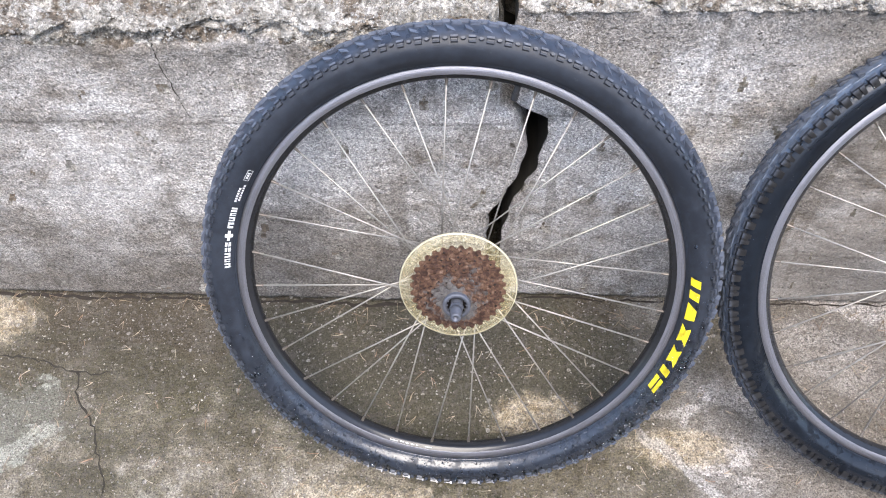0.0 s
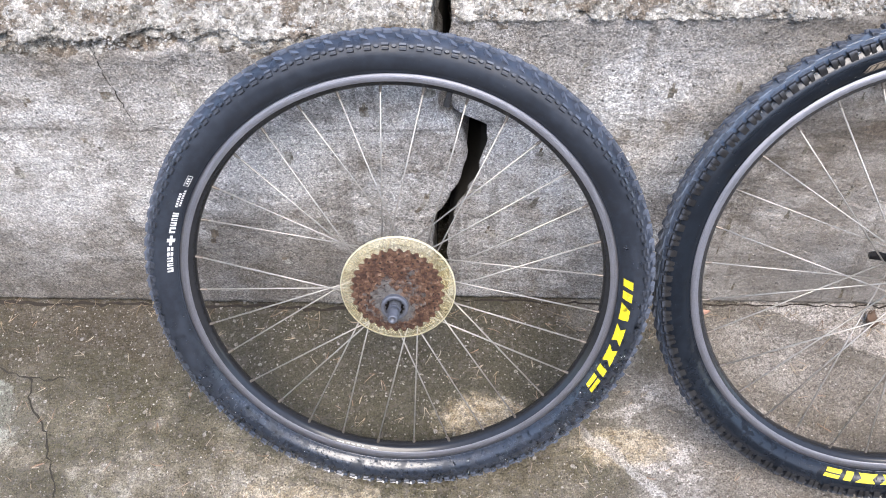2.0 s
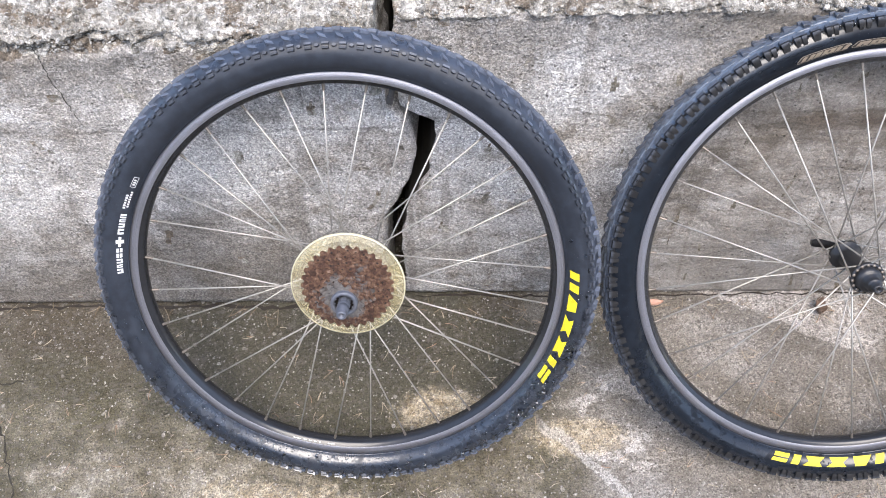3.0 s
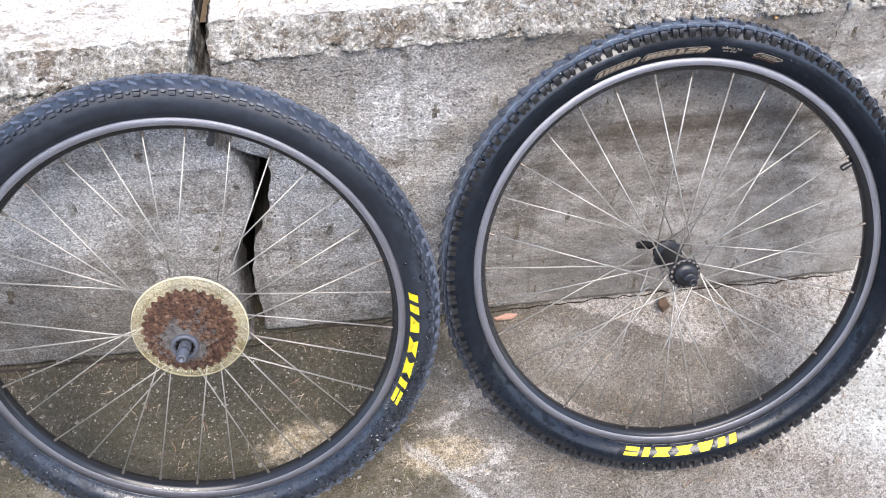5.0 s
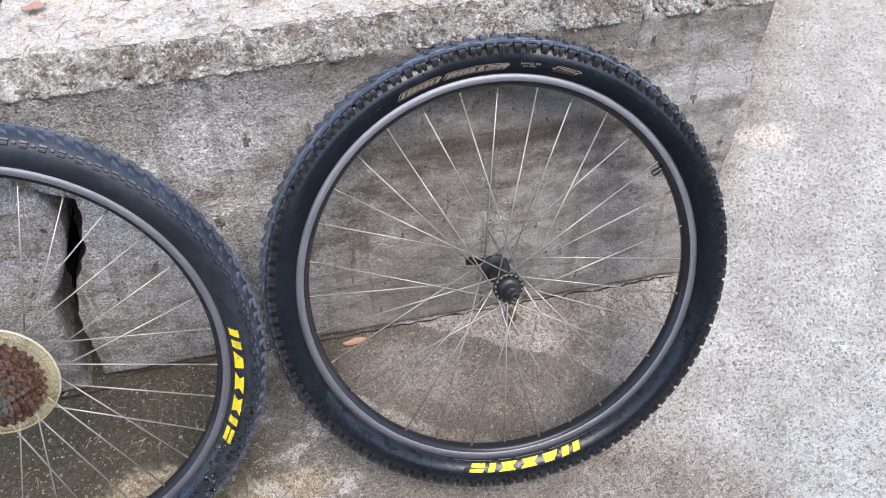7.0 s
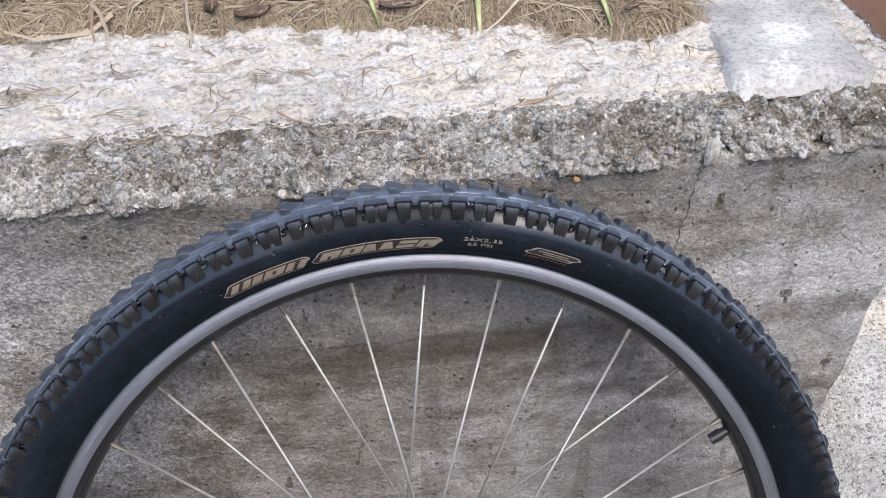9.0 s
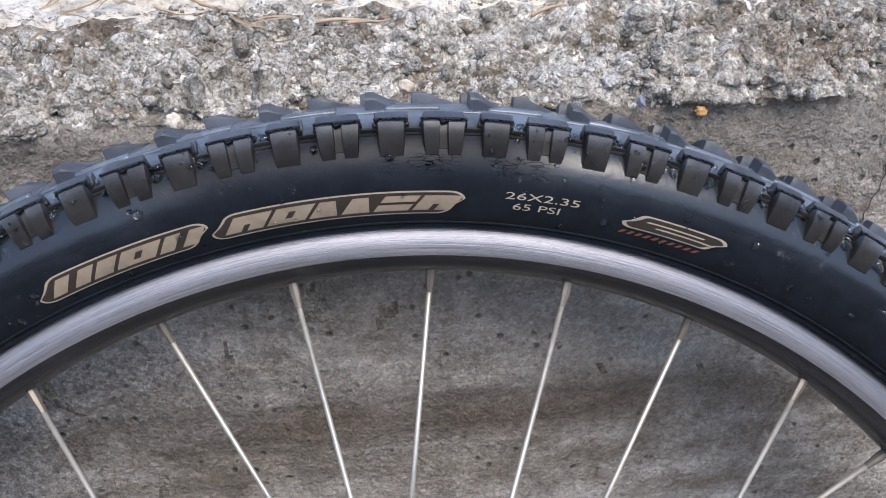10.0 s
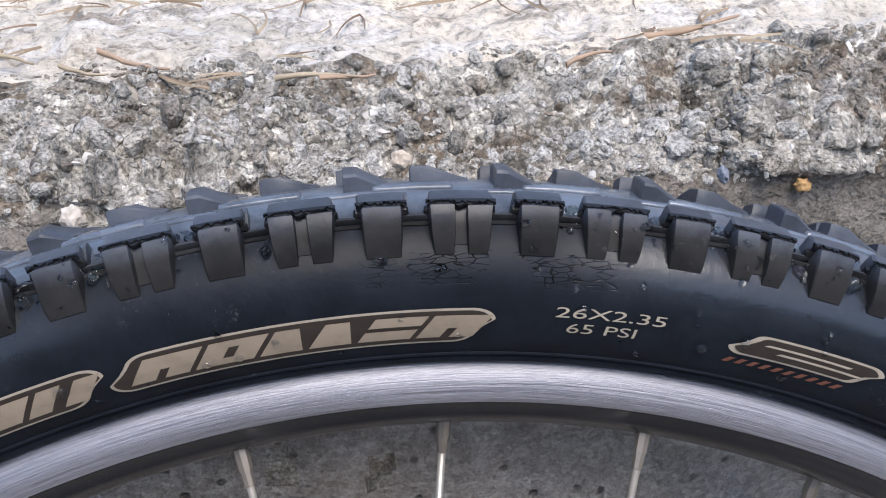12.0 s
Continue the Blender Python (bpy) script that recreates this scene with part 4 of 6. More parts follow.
def arris_stones(name, x0, x1, y0, z0, count, smallest, spread_by, level, drop, label, depth=0.056, material=None):
    prof = [p for p in top_profile(y0, z0, 0.003, 0.4 * drop)]
    rough = [p for p in prof if p[2] > 0.2 and p[0] < y0 + depth]
    places, sizes = [], []
    for _ in range(count):
        x = rng.uniform(x0, x1)
        y, z, r = rough[rng.integers(len(rough))]
        cut = z0 - 0.010 + edge_lift(x)
        if y0 == 0.0 and z < cut:
            continue
        if rng.random() > max(r, 0.4 if depth > 0.1 else 0.0):
            continue
        s = smallest + spread_by * rng.random() ** 2.5
        ny, nz = (-1, 0.0) if y < y0 + 0.004 else (-0.35, 0.94)
        h = crumble(x, y, z) * r - 0.42 * s + 0.0010
        places.append((x, y + ny * h, z + nz * h))
        sizes.append(s)
    ob = pebbles(name, places, sizes, material or M_STONES, rng, level, 0.6 if material else 0.78)
    return tagged(ob, label, "gravel", kind="stuff")


arris_stones("arris_sand", 0.09, 1.07, 0.0, WALL_TOP, 6000, 0.0006, 0.0010, 1, -0.02, "grey sand and grit in the crumbled wall edge")
arris_stones("arris_sand", 0.45, 0.90, 0.0, WALL_TOP, 20000, 0.0005, 0.0010, 1, -0.02, "grey sand and grit in the crumbled wall edge")
arris_stones("arris_gravel", 0.42, 0.95, 0.0, WALL_TOP, 2600, 0.0012, 0.0040, 2, -0.02, "pale gravel bedded in the crumbled wall edge")
arris_stones("arris_gravel", 0.09, 1.07, 0.0, WALL_TOP, 1800, 0.0012, 0.0032, 2, -0.02, "pale gravel bedded in the crumbled wall edge")
arris_stones("arris_gravel", -0.80, 0.04, WALL_L_Y, WALL_L_TOP, 2600, 0.0012, 0.0030, 1, 0.03, "pale gravel bedded in the crumbled wall edge")

arris_stones("wall_top_grit", 0.1, 1.06, 0.0, WALL_TOP, 6000, 0.0007, 0.0024, 1, -0.02, "pale grit and flakes on top of the wall", 0.2, M_FLAKE)
arris_stones("wall_top_grit", -0.8, 0.04, WALL_L_Y, WALL_L_TOP, 2500, 0.0007, 0.0022, 1, 0.03, "pale grit and flakes on top of the wall", 0.2, M_FLAKE)



def bedded_stone(x, y, z, size, stretch, turn, tone, label):
    bm = bmesh.new()
    bmesh.ops.create_icosphere(bm, subdivisions=3, radius=1)
    for p in bm.verts:
        d = p.co.copy()
        p.co = d * (1 + 0.34 * noise.noise(d * 1.7 + Vector((x * 50, z * 50, 0))) + 0.12 * noise.noise(d * 4)) * size
        p.co.z *= stretch
        p.co.y *= 0.7
    ob = part("bedded_stone", bm, plain("stone_%d" % int(x * 1000), tone, 0.85, 0.6, 220), None)
    ob.matrix_world = pose(x, y, z, 0, turn, 0)
    return tagged(ob, label, "stone", "stones in the wall edge")


bedded_stone(0.897, -0.004, 0.556, 0.0055, 2.1, 8, (0.52, 0.49, 0.43), "pale upright stone bedded in the crumbled wall edge")
bedded_stone(0.797, -0.0045, 0.5415, 0.0028, 0.8, 30, (0.50, 0.30, 0.13), "small ochre stone bedded in the crumbled wall edge")
bedded_stone(0.771, -0.0045, 0.547, 0.0028, 0.6, 75, (0.20, 0.22, 0.26), "small blue-grey stone bedded in the wall edge")
bedded_stone(0.676, -0.004, 0.559, 0.0028, 1.0, 15, (0.55, 0.46, 0.37), "small buff stone bedded in the wall edge")
bedded_stone(0.587, -0.004, 0.549, 0.0034, 1.1, 0, (0.58, 0.52, 0.45), "small buff stone bedded in the wall edge")

# the wall's return along the side of the bed
rv, rows_y = [], np.linspace(0.2, 2.4, 60)
for y in rows_y:
    sx = 0.15 * y
    for x, z in ((1.083, -0.2), (1.083, 0.535), (1.07, 0.565), (1.04, 0.582), (0.98, 0.586), (0.93, 0.58), (0.925, 0.3)):
        rv.append((x + sx + 0.004 * fbm(x, y, z, 12, 3), y, z + 0.2 * max(0, y - 0.5) + 0.004 * fbm(x, y, z + 4, 14, 3)))
wall_side = new("wall_side", mesh_of("wall_side", rv, grid_faces(60, 7), M_TOP))
tagged(wall_side, "pale rough concrete return of the retaining wall", "wall", kind="structure")

# a low plastered wall beyond the drive
bm = bmesh.new()
bmesh.ops.create_cube(bm, size=1, matrix=Matrix.Translation((3.95, 1.01, 0.7)) @ Matrix.Diagonal((5.2, 0.25, 1.3, 1)))
bmesh.ops.bevel(bm, geom=list(bm.edges), offset=0.015, segments=2, affect="EDGES")
far_wall = part("wall_far", bm, M_RUSTWALL, None)
tagged(far_wall, "red-brown low wall at the end of the drive", "wall", kind="structure")

# plain unseen wall added behind the camera to block low sky light
bm = bmesh.new()
bmesh.ops.create_cube(bm, size=1, matrix=Matrix.Translation((0.5, -5.5, 0.4)) @ Matrix.Diagonal((22, 0.3, 4.0, 1)))
bmesh.ops.bevel(bm, geom=list(bm.edges), offset=0.02, segments=2, affect="EDGES")
blocker = part("wall_house", bm, M_BLOCKER, None)
tagged(blocker, "plain dark grey unseen wall added to block low sky light", "wall", kind="structure")

# dark brown strip in the seam at the wall's foot
seam_l = [(-1.6 + 0.055 * k, WALL_L_Y - 0.004 + 0.004 * noise.noise(Vector((k * 0.9, 0, 0)))) for k in range(31)]
seam_r = [(0.06 + 0.055 * k, -0.003 + 0.004 * noise.noise(Vector((k * 0.9, 5, 0)))) for k in range(19)]
for run, wide, seed in ((seam_l, 0.0065, 11), (seam_r, 0.0035, 12)):
    part("dirt_seam", crack_ribbon(run, wide, seed), M_SEAM, ground, "dark brown strip along the wall's foot")

# ---- setting: the planted bed behind the wall ----


def bed_edge(x):
    """Where the litter of the bed ends on the wall's top."""
    return float(np.interp(x, [-2.4, 0.1, 0.29, 0.42, 0.53, 0.67, 0.77, 0.88, 0.95], [0.2, 0.19, 0.172, 0.186, 0.182, 0.158, 0.152, 0.115, 0.13])) + 0.012 * fbm(x, 0.7, 0.2, 14, 3)


def soil_z(x, y):
    e = y - bed_edge(x)
    return 0.542 + 0.048 * min(1.0, max(0.0, (e + 0.02) / 0.05)) + 0.3 * max(0.0, y - 0.24) + 0.010 * fbm(x, y, 0, 9, 4) * min(1.0, max(0.0, e / 0.05))


sx, sy = np.arange(-2.4, 0.96, 0.02), np.arange(0.1, 2.4, 0.02)
sx, sy = np.concatenate([[sx[0]], sx, [sx[-1]]]), np.concatenate([sy, [sy[-1]]])
# skirts close the bed's earth down to the ground
sv = [(x, y, -0.3 if i in (0, len(sx) - 1) or j == len(sy) - 1 else soil_z(x, y)) for i, x in enumerate(sx) for j, y in enumerate(sy)]
soil = new("planting_bed", mesh_of("planting_bed", sv, grid_faces(len(sx), len(sy)), M_SOIL))
tagged(soil, "brown soil bed behind the wall under pine needles", "soil", kind="structure")

# smooth mortar capping on the return
cv, cn = [], 46
for k in range(cn):
    y = 0.035 + 1.6 * (k / (cn - 1)) ** 1.4
    x0, x1 = 0.918 + 0.17 * y + 0.007 * fbm(1.0, y, 0, 30, 4), 1.036 + 0.16 * y + 0.010 * fbm(3.0, y, 0, 40, 4)
    zt = 0.5845 + 0.2 * max(0.0, y - 0.5)
    for q, dz in ((0.0, -0.012), (0.03, -0.001), (0.1, 0.0015), (0.2, 0.002), (0.4, 0.0025), (0.6, 0.0025), (0.8, 0.002), (0.92, 0.001), (0.98, -0.002), (1.0, -0.012)):
        lip = (-0.014, -0.004, -0.001)[k] if k < 3 else 0.0
        cv.append((x0 + (x1 - x0) * q, y + (0.010 * fbm(x0 + q * 0.1, 0.2, 2, 45, 4) if k < 12 else 0.0), zt + dz + lip + 0.0012 * fbm(x0 + q * 0.1, y, 1, 25, 3)))
cap = new("wall_capping", mesh_of("wall_capping", cv, [f[::-1] for f in grid_faces(cn, 10)], M_CAP))
tagged(cap, "pale smooth mortar capping on the wall's return", "capping", kind="structure")

# ---- the two bicycle wheels ----
DEG = math.pi / 180


class Tyre:
    """The section of a tyre on a rim: crown radius, half width, and points on its skin."""

    def __init__(self, crown, half_width):
        self.r0, self.a = 0.3055, half_width
        self.b = crown - self.r0
        self.c = (self.r0 - 0.2838) / math.cos(30 * DEG)

    def section(self, phi, h=0.0):
        """(radius, y) at phi degrees from the crown, towards the viewer when positive, h proud."""
        p = phi * DEG
        cs, sn = math.cos(p), math.sin(p)
        k = self.b if cs > 0 else self.c
        n = Vector((cs / k, sn / self.a)).normalized()
        return self.r0 + k * cs + h * n.x, -(self.a * sn + h * n.y)

    def at(self, theta, phi, h=0.0):
        r, y = self.section(phi, h)
        return (r * math.cos(theta * DEG), y, r * math.sin(theta * DEG))

    def side(self, theta, radius, h=0.0):
        """A point of the viewer's sidewall at that radius, below its widest."""
        d = radius - self.r0
        k = self.b if d > 0 else self.c
        return self.at(theta, math.degrees(math.acos(max(-0.86, min(0.9, d / k)))), h)


def knob(ty, theta, stations, h_base=-0.0012, skew=0.0):
    """A moulded block: stations of (phi, half angle, height) from crown to flank."""
    v, f = [], []
    n = len(stations)
    for k, (phi, w, h) in enumerate(stations):
        t = theta + skew * k / max(1, n - 1)
        top = 0.86
        v += [ty.at(t - w, phi, h_base), ty.at(t - w * top, phi, h), ty.at(t + w * top, phi, h), ty.at(t + w, phi, h_base)]
    for k in range(n - 1):
        o = 4 * k
        f += [(o, o + 4, o + 5, o + 1), (o + 1, o + 5, o + 6, o + 2), (o + 2, o + 6, o + 7, o + 3)]
    f += [(0, 1, 2, 3), (4 * n - 1, 4 * n - 2, 4 * n - 3, 4 * n - 4)]
    return v, f


def ramp_knob(ty, theta, phi0, phi1, w, low, high, lean=0.0):
    """A centre block that ramps up along the tyre; lean shears it into a chevron."""
    c = [(theta - w, phi0, low), (theta + w, phi0, high), (theta + w + lean, phi1, high), (theta - w + lean, phi1, low)]
    v = [ty.at(t, p, -0.0012) for t, p, _ in c] + [ty.at(theta + (t - theta) * 0.88 + 0.12 * (lean if i > 1 else 0), phi0 + (p - phi0) * 0.9 + (phi1 - phi0) * 0.05, h) for i, (t, p, h) in enumerate(c)]
    return v, [(0, 1, 5, 4), (1, 2, 6, 5), (2, 3, 7, 6), (3, 0, 4, 7), (4, 5, 6, 7)]


def tread_low(ty, rng):
    """Low, close rows for hard ground: centre bars, mid row of wedges, side row of framed bars and round studs."""
    sets = []
    n = 100
    for i in range(n):
        t = 89.0 + i * 360 / n
        for s in (1, -1):
            sets.append(ramp_knob(ty, t + (1.8 if s < 0 else 0), s * 3, s * 16, 1.0, 0.0036, 0.0036, -0.4))
            sets.append(ramp_knob(ty, t + 0.9, s * 27, s * 41, 0.95, -0.0004, 0.0048, -0.5))
            # side bar with a sunk middle
            sets.append(knob(ty, t, [(s * 53.5, 0.76, 0.0022), (s * 55, 0.82, 0.0036), (s * 60, 0.82, 0.0036), (s * 61.5, 0.76, 0.0014), (s * 65.5, 0.76, 0.0014), (s * 67, 0.82, 0.0034), (s * 71, 0.80, 0.0030), (s * 73, 0.76, 0.0003)]))
            stud = [(s * (62 + 5.2 * math.sin(a)), 0.60 * math.cos(a)) for a in (2 * math.pi * k / 8 for k in range(8))]
            v = [ty.at(t + 1.8 + q, p, -0.001) for p, q in stud] + [ty.at(t + 1.8 + 0.75 * q, s * 62 + 0.75 * (p - s * 62), 0.0033) for p, q in stud]
            f = [(k, (k + 1) % 8, 8 + (k + 1) % 8, 8 + k) for k in range(8)] + [tuple(range(8, 16))]
            sets.append((v, f))
    return sets


ACROSS = ((-1.0, 0.0), (-0.96, 0.90), (-0.90, 0.99), (-0.45, 1.0), (0.0, 1.0), (0.45, 1.0), (0.90, 0.99), (0.96, 0.90), (1.0, 0.0))


def block(ty, theta, stations, seed=0.0, foot=-0.0014, worn=0.00022, skew=0.0):
    """A moulded rubber block with rounded edges: stations of (phi, half angle, height) from crown to flank."""
    v = []
    n = len(stations)
    rows = [(stations[0][0], stations[0][1], None)] + list(stations) + [(stations[-1][0], stations[-1][1], None)]
    for k, (phi, half, h) in enumerate(rows):
        t = theta + skew * k / (n + 1)
        for u, lift in ACROSS:
            q = Vector((u * half * 2.1 + seed, phi * 0.13, seed * 3.7))
            hh = foot if h is None else foot + (h - foot) * lift + worn * noise.noise(q) * lift
            v.append(ty.at(t + half * u + 0.03 * noise.noise(q * 1.7), phi, hh))
    return v, grid_faces(len(rows), len(ACROSS))


def saw_block(ty, theta, phi0, phi1, half, high, flat, seed=0.0, foot=0.0004):
    """A crown block: upright at its larger angle, level on top, then sloping down to the casing."""
    sg = 1 if phi1 > phi0 else -1
    along = ((1.0, None), (0.985, high * 0.9), (0.94, high), (0.5, high), (1.0 - flat, high * 0.99), (0.95 - flat, high * 0.95), (-0.4, high * 0.40), (-0.94, foot), (-1.0, None))
    across = ((0.0, 0.0), (0.05, 0.88), (0.10, 1.0), (0.5, 1.0), (0.90, 1.0), (0.95, 0.88), (1.0, 0.0))
    v = []
    for w, h in along:
        for q, lift in across:
            hh = -0.0012 if h is None else -0.0012 + (h + 0.0012) * lift + 0.00015 * noise.noise(Vector((w * 3, q * 4, seed)))
            v.append(ty.at(theta + half * w, phi0 + sg * abs(phi1 - phi0) * q, hh))
    return v, grid_faces(len(along), len(across))


def ragged(ty, theta, half, phi, h, seed):
    """A torn fringe of moulding flash along a block's brow."""
    v, n = [], 26
    for i in range(n):
        u = 2 * i / (n - 1) - 1
        q = Vector((u * 6 + seed, seed * 1.3, 0.5))
        drop = 1.9 * noise.noise(q * 1.4) + 1.3 * noise.noise(q * 4.1)
        for d, lift in ((-1.0, -0.5), (-0.7, 0.12), (0.5 + drop, 0.16), (0.9 + drop, -0.6)):
            v.append(ty.at(theta + half * u, phi + (d if phi > 0 else -d), h + 0.001 * lift))
    return v, grid_faces(n, 4)


def plain_side_knob(ty, s, h, seed):
    """A side block: level cap with a sharp brow, a thin moulding flash round it, and a tall plain flank."""
    w = 0.86
    cap = block(ty, 0, [(s * 45.8, w * 1.14, h * 0.70), (s * 46.4, w * 1.16, h * 0.76), (s * 50, w * 1.17, h * 0.84), (s * 53.4, w * 1.17, h * 0.91), (s * 54.0, w * 1.15, h * 0.80)], seed)
    flash = block(ty, 0, [(s * 52.6, w * 1.27, h * 0.50), (s * 53.4, w * 1.33, h * 0.56), (s * 55.4, w * 1.32, h * 0.52), (s * 56.4, w * 1.24, h * 0.40)], seed + 2, worn=0.0005)
    face = block(ty, 0, [(s * 54.6, w * 0.90, h * 0.72), (s * 55.2, w * 0.93, h * 0.82), (s * 57.6, w * 0.98, h * 0.99), (s * 58.1, w * 0.99, h * 0.98), (s * 62, w * 0.98, h * 0.80), (s * 68, w * 0.95, h * 0.55), (s * 74, w * 0.92, h * 0.29), (s * 79, w * 0.88, h * 0.06)], seed + 4)
    fin = block(ty, -1.02, [(s * 39.5, 0.06, 0.0012), (s * 41, 0.08, 0.0024), (s * 46, 0.08, 0.0028), (s * 57, 0.07, 0.0010)], seed + 6)
    lips = (flash, ragged(ty, 0, w * 1.2, s * 54.4, h * 0.92, seed + 9), ragged(ty, 0, w * 1.16, s * 55.4, h * 0.84, seed + 12))
    return join(cap, face, fin, *lips), sum(len(f) for _, f in lips)


def split_side_knob(ty, s, h, seed):
    """A side block parted into two prongs over a sunk web, under one wide cap."""
    sets = [block(ty, 0, [(s * 45.4, 1.24, h * 0.68), (s * 46.0, 1.30, h * 0.74), (s * 50, 1.36, h * 0.82), (s * 53.2, 1.40, h * 0.88), (s * 53.8, 1.38, h * 0.78)], seed)]
    lips = []
    lips.append(block(ty, 0, [(s * 52.4, 1.46, h * 0.48), (s * 53.2, 1.53, h * 0.54), (s * 55.4, 1.52, h * 0.50), (s * 56.4, 1.44, h * 0.38)], seed + 2, worn=0.0005))
    for off, tall in ((-0.84, 0.94), (0.84, 1.0)):
        turn = -0.16 * (1 if off > 0 else -1)
        sets.append(block(ty, off, [(s * 54.4, 0.47, h * 0.70 * tall), (s * 55.0, 0.50, h * 0.80 * tall), (s * 57.4, 0.54, h * 0.99 * tall), (s * 57.9, 0.55, h * 0.98 * tall), (s * 62, 0.53, h * 0.80 * tall), (s * 68, 0.50, h * 0.55), (s * 74, 0.46, h * 0.28), (s * 78.5, 0.42, h * 0.05)], seed + 4 + off, skew=turn))
    sets.append(block(ty, 0, [(s * 54.6, 0.5, h * 0.56), (s * 57, 0.5, h * 0.54), (s * 64, 0.46, h * 0.30), (s * 73, 0.4, h * 0.05)], seed + 7))
    lips.append(ragged(ty, 0, 1.42, s * 54.2, h * 0.89, seed + 9))
    lips.append(ragged(ty, 0, 1.36, s * 55.3, h * 0.82, seed + 12))
    sets.append(block(ty, 0.12, [(s * 39.5, 0.07, 0.0014), (s * 41, 0.10, 0.0028), (s * 45.4, 0.09, 0.0036), (s * 48, 0.09, 0.0046)], seed + 8))
    return join(*sets, *lips), sum(len(f) for _, f in lips)


def side_tie(ty, s, seed):
    """A low rib that ties two side blocks together, with a thinner one under it."""
    return join(block(ty, 0, [(s * 54.6, 0.66, 0.0010), (s * 55.4, 0.68, 0.0017), (s * 56.6, 0.68, 0.0017), (s * 57.4, 0.66, 0.0008)], seed),
                block(ty, 0, [(s * 58.4, 0.6, 0.0005), (s * 59.4, 0.62, 0.0009), (s * 60.6, 0.6, 0.0004)], seed + 1))


def tread_tall(ty, skin, material, rng):
    """Tall soft-ground tread: saw-toothed crown blocks in two rows, side blocks plain and split in turn."""
    n, h = 56, 0.0060
    step = 360 / n
    kinds = []

    def piece(name, data, lips=0):
        me = mesh_of(name, *data, material)
        if lips:
            me.materials.append(M_FLASH)
            count = len(me.polygons)
            me.polygons.foreach_set("material_index", [0] * (count - lips) + [1] * lips)
        me.set_sharp_from_angle(angle=radians(28))
        return me

    for s in (1, -1):
        plain_set = [piece("side_knob", *plain_side_knob(ty, s, h, 1.0 + 11 * k)) for k in range(3)]
        split_set = [piece("split_knob", *split_side_knob(ty, s, h, 5.0 + 13 * k)) for k in range(3)]
        tie_set = [piece("knob_tie", side_tie(ty, s, 3.0 + 7 * k)) for k in range(2)]
        high_set = [piece("crown_knob", saw_block(ty, 0, s * 7, s * 28, 0.98, 0.0042, 0.62, 2.0 + 5 * k)) for k in range(2)]
        low_set = [piece("centre_knob", saw_block(ty, 0, s * 0.8, s * 13, 1.3, 0.0036, 0.66, 4.0 + 5 * k)) for k in range(2)]
        kinds += [("side_knob", plain_set, 0.0), ("split_knob", split_set, -0.5 * step)]
        kinds += [("knob_tie", tie_set, -0.25 * step + 0.18), ("knob_tie", tie_set, 0.25 * step - 0.18)]
        kinds += [("crown_knob", high_set, 0.5 if s > 0 else 0.5 - 0.5 * step), ("centre_knob", low_set, 0.5 - 0.5 * step if s > 0 else 0.5)]
    for name, meshes, shift in kinds:
        for i in range(n):
            ob = new(name, meshes[int(rng.integers(len(meshes)))])
            ob.parent = skin
            ob.matrix_local = Matrix.Rotation(-radians(89.75 + shift + i * step), 4, "Y")
    # low steps along the channel, past counting
    steps = []
    for i in range(n):
        t0 = 89.75 + i * step
        for s in (1, -1):
            tk = t0 if s > 0 else t0 - 0.5 * step
            steps.append(block(ty, tk - 1.45, [(s * 22, 1.7, 0.0003), (s * 23, 1.75, 0.0010), (s * 29, 1.75, 0.0010), (s * 30, 1.7, 0.0003)], i * 0.7, -0.0004))
            steps.append(block(ty, tk + 1.7, [(s * 30.5, 1.45, 0.0002), (s * 31.2, 1.45, 0.0007), (s * 34.5, 1.45, 0.0007), (s * 35.2, 1.45, 0.0002)], i * 0.9, -0.0004))
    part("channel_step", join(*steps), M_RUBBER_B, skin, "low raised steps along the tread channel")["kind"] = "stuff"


def bar(ty, t0, t1, r0, r1, slant=0.0, h=0.0004):
    """A printed bar on the sidewall from angle t0 to t1 and radius r0 to r1; slant in degrees."""
    k = max(2, int(abs(t1 - t0) / 1.2) + 2)
    v, m = [], 4
    for i in range(k):
        t = t0 + (t1 - t0) * i / (k - 1)
        for j in range(m):
            q = j / (m - 1)
            v.append(ty.side(t + slant * q, r0 + (r1 - r0) * q, h))
    return v, grid_faces(k, m)


def glyph_row(ty, t0, t1, r0, r1, count, slant, h, gap=0.22):
    """A row of plain slanted blocks standing for print."""
    step = (t1 - t0) / count
    return [bar(ty, t0 + step * i, t0 + step * (i + 1 - gap), r0, r1, slant, h) for i in range(count)]


def print_shape(ty, t0, t1, r0, r1, quads, slant, h):
    """One printed mark between two angles and radii: plain four-cornered pieces in a unit square."""
    sets, m = [], 4
    for a, b, c, d in quads:
        v = []
        for i in range(m):
            for j in range(m):
                p, q = i / (m - 1), j / (m - 1)
                u = (a[0] * (1 - p) + b[0] * p) * (1 - q) + (d[0] * (1 - p) + c[0] * p) * q
                w = (a[1] * (1 - p) + b[1] * p) * (1 - q) + (d[1] * (1 - p) + c[1] * p) * q
                v.append(ty.side(t0 + (t1 - t0) * u + slant * w, r0 + (r1 - r0) * w, h))
        sets.append((v, grid_faces(m, m)))
    return join(*sets)


def box_of(u0, u1, w0=0.0, w1=1.0):
    return ((u0, w0), (u1, w0), (u1, w1), (u0, w1))


